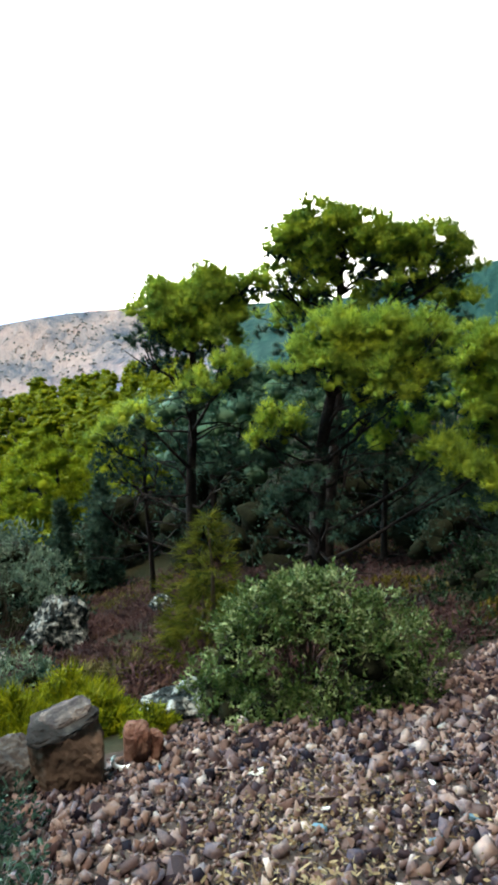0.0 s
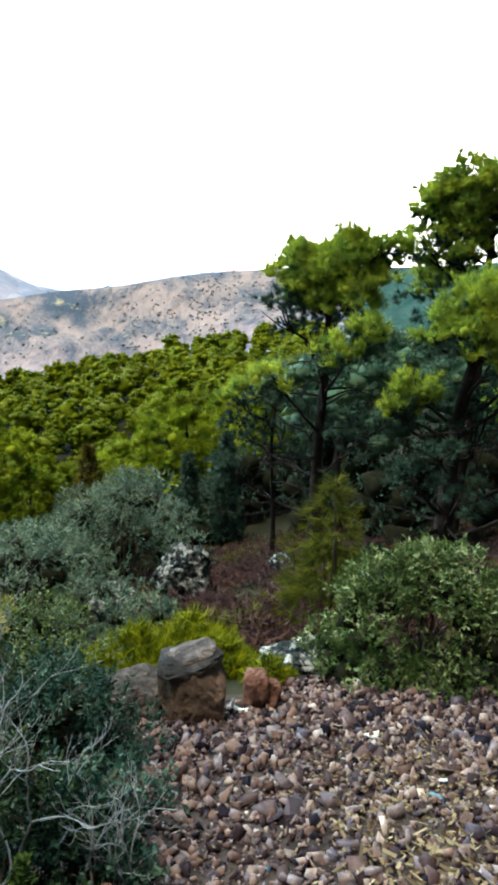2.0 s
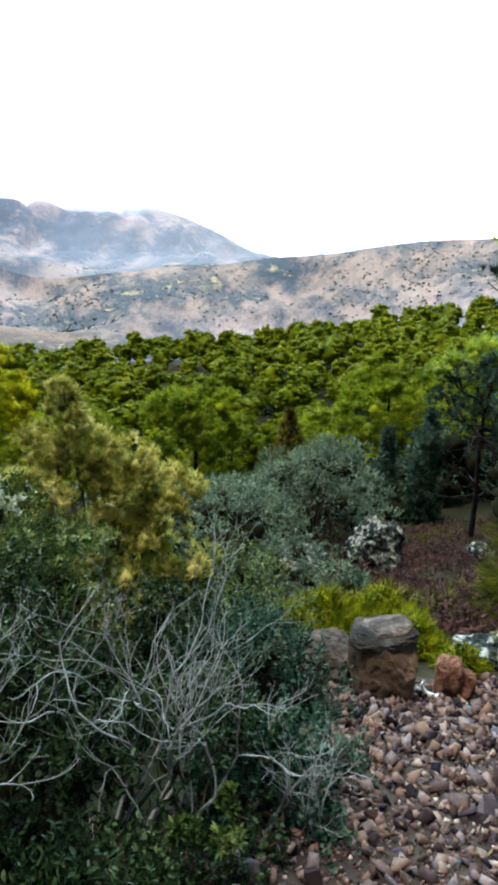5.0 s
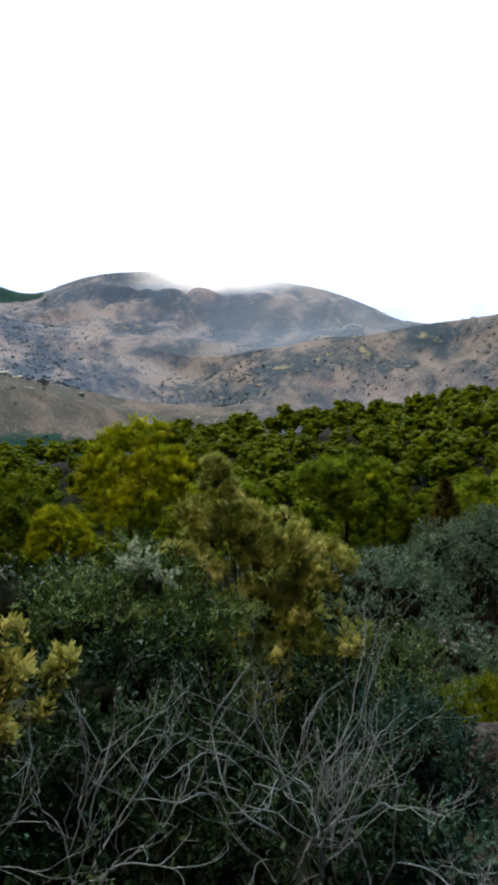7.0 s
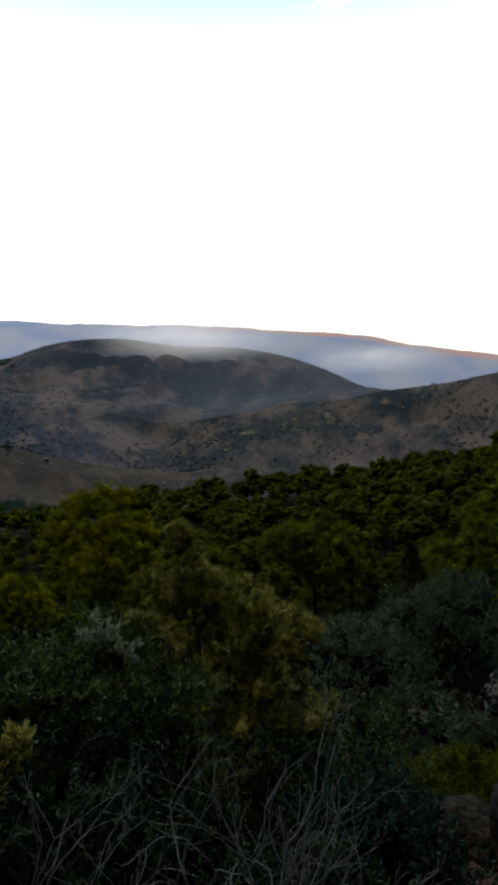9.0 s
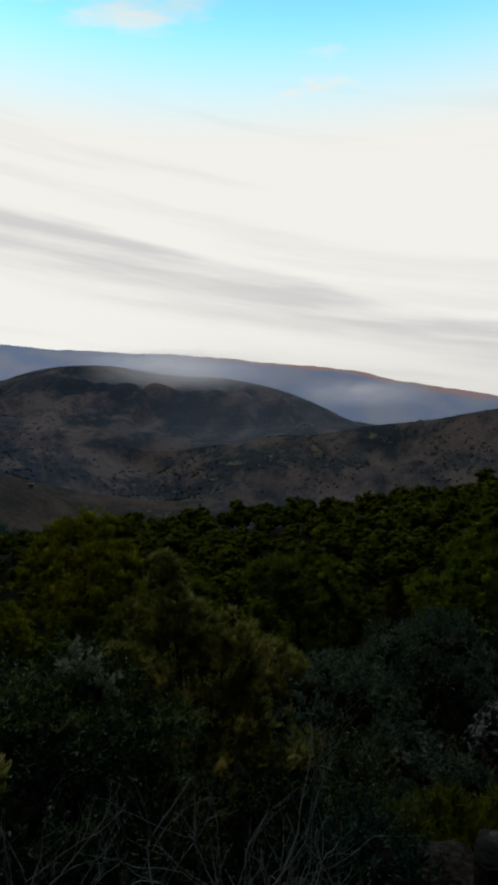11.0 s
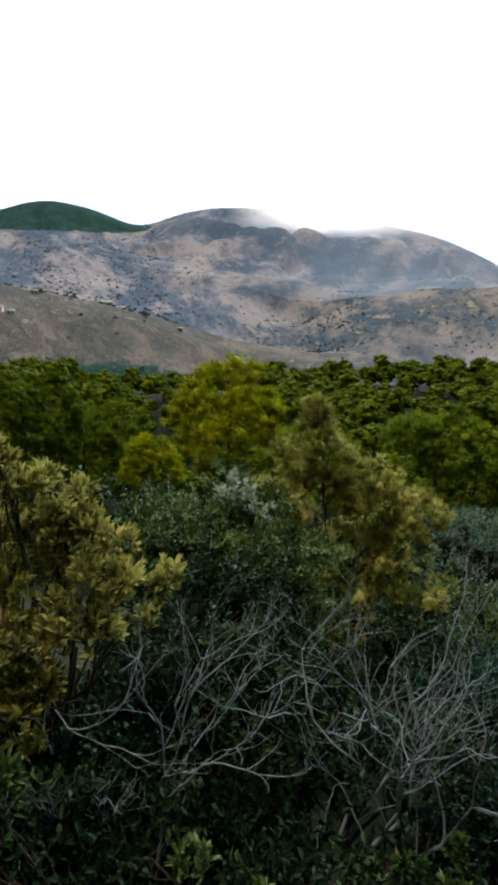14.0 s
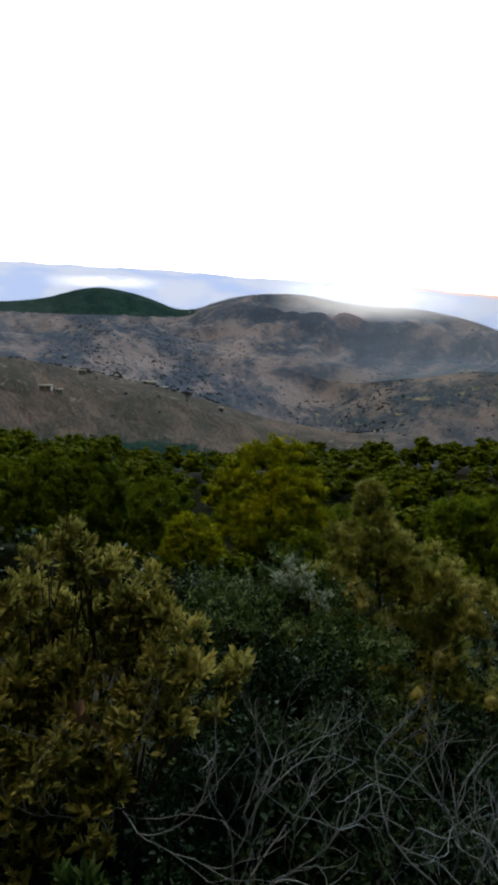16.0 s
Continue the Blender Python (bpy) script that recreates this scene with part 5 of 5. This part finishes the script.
def mist_material(name, seed):
    m, n = material(name)
    at = n.add("ShaderNodeTexCoord")
    box = n.add("ShaderNodeSeparateXYZ", Vector=at.outputs["Generated"])
    shift = n.add("ShaderNodeMapping", {"Location": (seed, 0, 0), "Scale": (0.006, 0.006, 0.013)}, Vector=at.outputs["Object"]).outputs[0]
    body = n.span(n.noise(shift, 1.0, 5.0, 0.6), 0.18, 0.52)
    along = n.math("MULTIPLY", n.span(box.outputs["X"], 0.0, 0.55), n.span(box.outputs["X"], 0.45, 1.0, 1.0, 0.0))
    tall = n.math("MULTIPLY", n.span(box.outputs["Z"], 0.05, 0.75), n.span(box.outputs["Z"], 0.55, 1.0, 1.0, 0.0))
    fac = n.math("MULTIPLY", n.math("POWER", n.math("MULTIPLY", body, n.math("MULTIPLY", along, tall)), 0.75), 0.68)
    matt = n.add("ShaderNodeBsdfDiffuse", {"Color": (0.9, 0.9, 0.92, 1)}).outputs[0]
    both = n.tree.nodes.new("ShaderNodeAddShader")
    # the mist's brightness is put in as emission over the matt white
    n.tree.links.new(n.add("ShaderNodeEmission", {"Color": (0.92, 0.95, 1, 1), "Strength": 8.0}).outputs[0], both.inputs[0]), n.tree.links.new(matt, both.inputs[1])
    blend = n.tree.nodes.new("ShaderNodeMixShader")
    n.tree.links.new(fac, blend.inputs[0])
    n.tree.links.new(n.add("ShaderNodeBsdfTransparent").outputs[0], blend.inputs[1])
    n.tree.links.new(both.outputs[0], blend.inputs[2])
    finish(n, blend.outputs[0])
    return m


def mist(seed, az, r, up, width, height, label):
    """A bank of valley mist: a softly waved, self-glowing sheet that thins out to nothing."""
    x, y = polar(az, r)
    u, v = np.meshgrid(np.linspace(-0.5, 0.5, 25), np.linspace(-0.5, 0.5, 9))
    verts = np.stack([u * width, 40 * np.sin(u * 7 + seed) + 25 * np.cos(v * 5), v * height], -1).reshape(-1, 3)
    faces = [(j * 25 + i, j * 25 + i + 1, (j + 1) * 25 + i + 1, (j + 1) * 25 + i) for j in range(8) for i in range(24)]
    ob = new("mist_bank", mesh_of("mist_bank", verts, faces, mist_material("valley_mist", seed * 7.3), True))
    ob.matrix_basis = pose(x, y, EYE_Z + r * math.tan(radians(up)), 0, 0, az)
    ob.visible_shadow = False
    tagged(ob, label, "mist", "", "structure")


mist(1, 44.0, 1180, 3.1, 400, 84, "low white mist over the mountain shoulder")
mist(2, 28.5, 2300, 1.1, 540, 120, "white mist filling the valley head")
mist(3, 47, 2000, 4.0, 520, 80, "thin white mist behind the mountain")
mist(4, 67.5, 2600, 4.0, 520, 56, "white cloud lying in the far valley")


def haze(r, low, high, thin, label):
    """Painted haze between the spur and the mountain: a curved, faintly glowing blue sheet that fades out upward."""
    m, n = material("valley_haze")
    tall = n.add("ShaderNodeSeparateXYZ", Vector=n.add("ShaderNodeTexCoord").outputs["Generated"]).outputs["Z"]
    here = n.tree.nodes.new("ShaderNodeAttribute")
    here.attribute_name = "here"
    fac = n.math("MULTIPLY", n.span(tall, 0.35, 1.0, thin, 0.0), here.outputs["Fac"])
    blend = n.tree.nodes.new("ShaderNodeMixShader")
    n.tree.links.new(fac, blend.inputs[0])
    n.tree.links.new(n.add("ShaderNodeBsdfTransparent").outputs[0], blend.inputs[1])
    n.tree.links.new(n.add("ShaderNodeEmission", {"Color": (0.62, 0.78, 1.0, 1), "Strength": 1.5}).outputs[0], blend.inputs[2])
    finish(n, blend.outputs[0])
    az = np.radians(np.arange(-10, 95, 1.5))
    rows = [np.stack([-r * np.sin(az), r * np.cos(az), np.full(len(az), z)], -1) for z in (low, (low + high) / 2, high)]
    k = len(az)
    faces = [(i * k + j, i * k + j + 1, (i + 1) * k + j + 1, (i + 1) * k + j) for i in range(2) for j in range(k - 1)]
    me = mesh_of("haze", np.concatenate(rows), faces, m, True)
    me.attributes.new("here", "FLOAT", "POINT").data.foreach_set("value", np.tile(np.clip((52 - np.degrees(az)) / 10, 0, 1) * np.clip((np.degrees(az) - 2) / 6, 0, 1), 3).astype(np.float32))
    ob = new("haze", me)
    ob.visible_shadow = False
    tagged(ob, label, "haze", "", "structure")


haze(700, -110, 110, 0.26, "thin blue painted haze in the valley before the mountain")


# ---- rubble ----
EDGE_TOP = ([-1.9, -1.4, -0.8, -0.45, 0.25, 0.9, 1.5, 2.5, 4.5], [3.3, 3.4, 3.75, 4.5, 4.6, 4.7, 5.0, 6.0, 7.6])
EDGE_LEFT = ([-1.2, 0.3, 1.5, 1.75, 2.0, 2.5, 3.25, 4.6], [-0.5, -0.9, -0.95, -1.0, -1.1, -1.3, -1.7, -0.5])


def build_rubble():
    rng = np.random.default_rng(3)
    u, v = np.meshgrid(np.linspace(-1.9, 5.2, 65), np.linspace(-1.2, 7.9, 73))
    top, left = np.interp(u, *EDGE_TOP), np.interp(v, *EDGE_LEFT)
    rag = 0.35 * fbm(u * 1.3, v * 1.3, 3)
    over = np.clip(np.minimum(np.minimum((top + 0.25 - v) * 2, (u - left + 0.35) * 2), np.minimum((v + 0.7 + rag) * 2, (4.6 + rag - u) * 2)), -0.5, 1)
    z = land(u, v) + np.where(over > 0, 0.02, 0.02 + over * 0.3)
    verts = np.stack([u, v, z], -1).reshape(-1, 3)
    faces = [(j * 65 + i, j * 65 + i + 1, (j + 1) * 65 + i + 1, (j + 1) * 65 + i) for j in range(72) for i in range(64) if over[j, i] > -0.45]
    bed = tagged(new("rubble_slope", mesh_of("rubble_slope", verts, faces, RUBBLE, True)), "slope of broken brown and grey rubble", "rubble", "", "structure")

    shapes = []
    for k in range(16):
        thin = rng.uniform(0.25, 0.6)
        bm = bmesh.new()
        box = np.array([(a, b, c) for a in (-1, 1) for b in (-1, 1) for c in (-1, 1)]) * np.array([1.05, rng.uniform(0.5, 0.85), thin])
        for p in box[rng.permutation(8)[:6]] * rng.uniform(0.6, 1.3, (6, 3)):
            bm.verts.new(p)
        hull = bmesh.ops.convex_hull(bm, input=list(bm.verts))
        bmesh.ops.delete(bm, geom=[g for g in hull["geom_interior"] if isinstance(g, bmesh.types.BMVert)], context="VERTS")
        bmesh.ops.triangulate(bm, faces=list(bm.faces))
        me = bpy.data.meshes.new("stone")
        bm.to_mesh(me), bm.free()
        me.materials.append(STONE)
        shapes.append((me, np.array([tuple(q.co) for q in me.vertices]), np.array([tuple(p.vertices) for p in me.polygons])))
    special = []
    for mat in (BLUE_STONE, PALE):
        for k in (0, 5):
            me = shapes[k][0].copy()
            me.materials.clear()
            me.materials.append(mat)
            special.append(me)

    chunks, singles = [], 0
    for _ in range(84000):
        x, y = rng.uniform(-1.9, 4.5), rng.uniform(-0.6, 7.4)
        if y > np.interp(x, *EDGE_TOP) + rng.normal() * 0.06 or x < np.interp(y, *EDGE_LEFT) + rng.normal() * 0.07 or (x > 0.75 * y + 0.5 or y < 0.4) and rng.uniform() < 0.55:
            continue
        size = min(0.0074 * math.exp(0.62 * rng.normal()), 0.027) * (1.0 + 0.10 * y)
        k = int(rng.integers(16))
        turn = Euler(rng.uniform(-1.3, 1.3, 2).tolist() + [rng.uniform(0, 6.28)])
        place = Vector((x, y, ground_at(x, y) + 0.02 + size * rng.uniform(-0.1, 1.1)))
        m = Matrix.LocRotScale(place, turn, Vector((size, size, size)) * 1.25)
        if singles < 300 and y < 2.9 and size > 0.013:
            singles += 1
            me = shapes[k][0]
            if rng.uniform() < 0.05:
                me = special[int(rng.integers(4))]
            part("stone", me, bed, "", "", m)
        else:
            a = np.array(m)
            chunks.append((shapes[k][1] @ a[:3, :3].T + a[:3, 3], shapes[k][2]))
    part("small_stones", mesh_of("small_stones", *join(chunks), STONE), bed, "brown, pink and grey broken stones", "stuff")
    for (x, y, s, k) in [(0.02, 3.22, 0.085, 3), (0.31, 2.44, 0.05, 0), (0.36, 2.62, 0.035, 2), (0.95, 2.35, 0.05, 1), (0.9, 2.75, 0.045, 2), (0.75, 2.2, 0.05, 0), (0.7, 2.9, 0.035, 3), (-0.55, 3.45, 0.06, 1)]:
        part("stone", special[k], bed, "blue-grey slate" if k < 2 else "pale stone", "", Matrix.LocRotScale((x, y, ground_at(x, y) + 0.035), Euler((0.2, 0.1, x * 9)), (s * 0.75, s * 0.5, s * 0.5)))

    n = 1000
    px, py = rng.normal(0.30, 0.36, n), rng.normal(2.45, 0.42, n)
    pz = land(px, py) + rng.uniform(0.04, 0.075, n)
    turn = rng.uniform(0, 6.28, n)
    ways = unit(np.stack([np.cos(turn), np.sin(turn), rng.normal(size=n) * 0.3], -1))
    fine = leaves(rng, np.stack([px, py, pz], -1), ways, 0.034, 0.013)
    # split strips of bark lie in a heap
    n = 130
    px, py = rng.normal(0.22, 0.17, n), rng.normal(1.86, 0.13, n)
    turn = rng.uniform(0, 6.28, n)
    ways = unit(np.stack([np.cos(turn), np.sin(turn), rng.normal(size=n) * 0.25], -1)) * rng.uniform(0.02, 0.075, (n, 1))
    side = unit(np.cross(ways, rng.normal(size=(n, 3)) * 0.4 + (0, 0, 1))) * rng.uniform(0.003, 0.008, (n, 1))
    at = np.stack([px, py, land(px, py) + rng.uniform(0.035, 0.06, n)], -1)
    strip = np.stack([at - side, at + side, at + ways + side * 0.7, at + ways - side], 1).reshape(-1, 3)
    broad = strip, np.arange(4 * n).reshape(-1, 4)
    chips = new("dry_chips", mesh_of("dry_chips", *join([fine, broad]), STRAW))
    tagged(chips, "pale dry bark chips and straw scattered over stones", "chips", "", "stuff")


build_rubble()
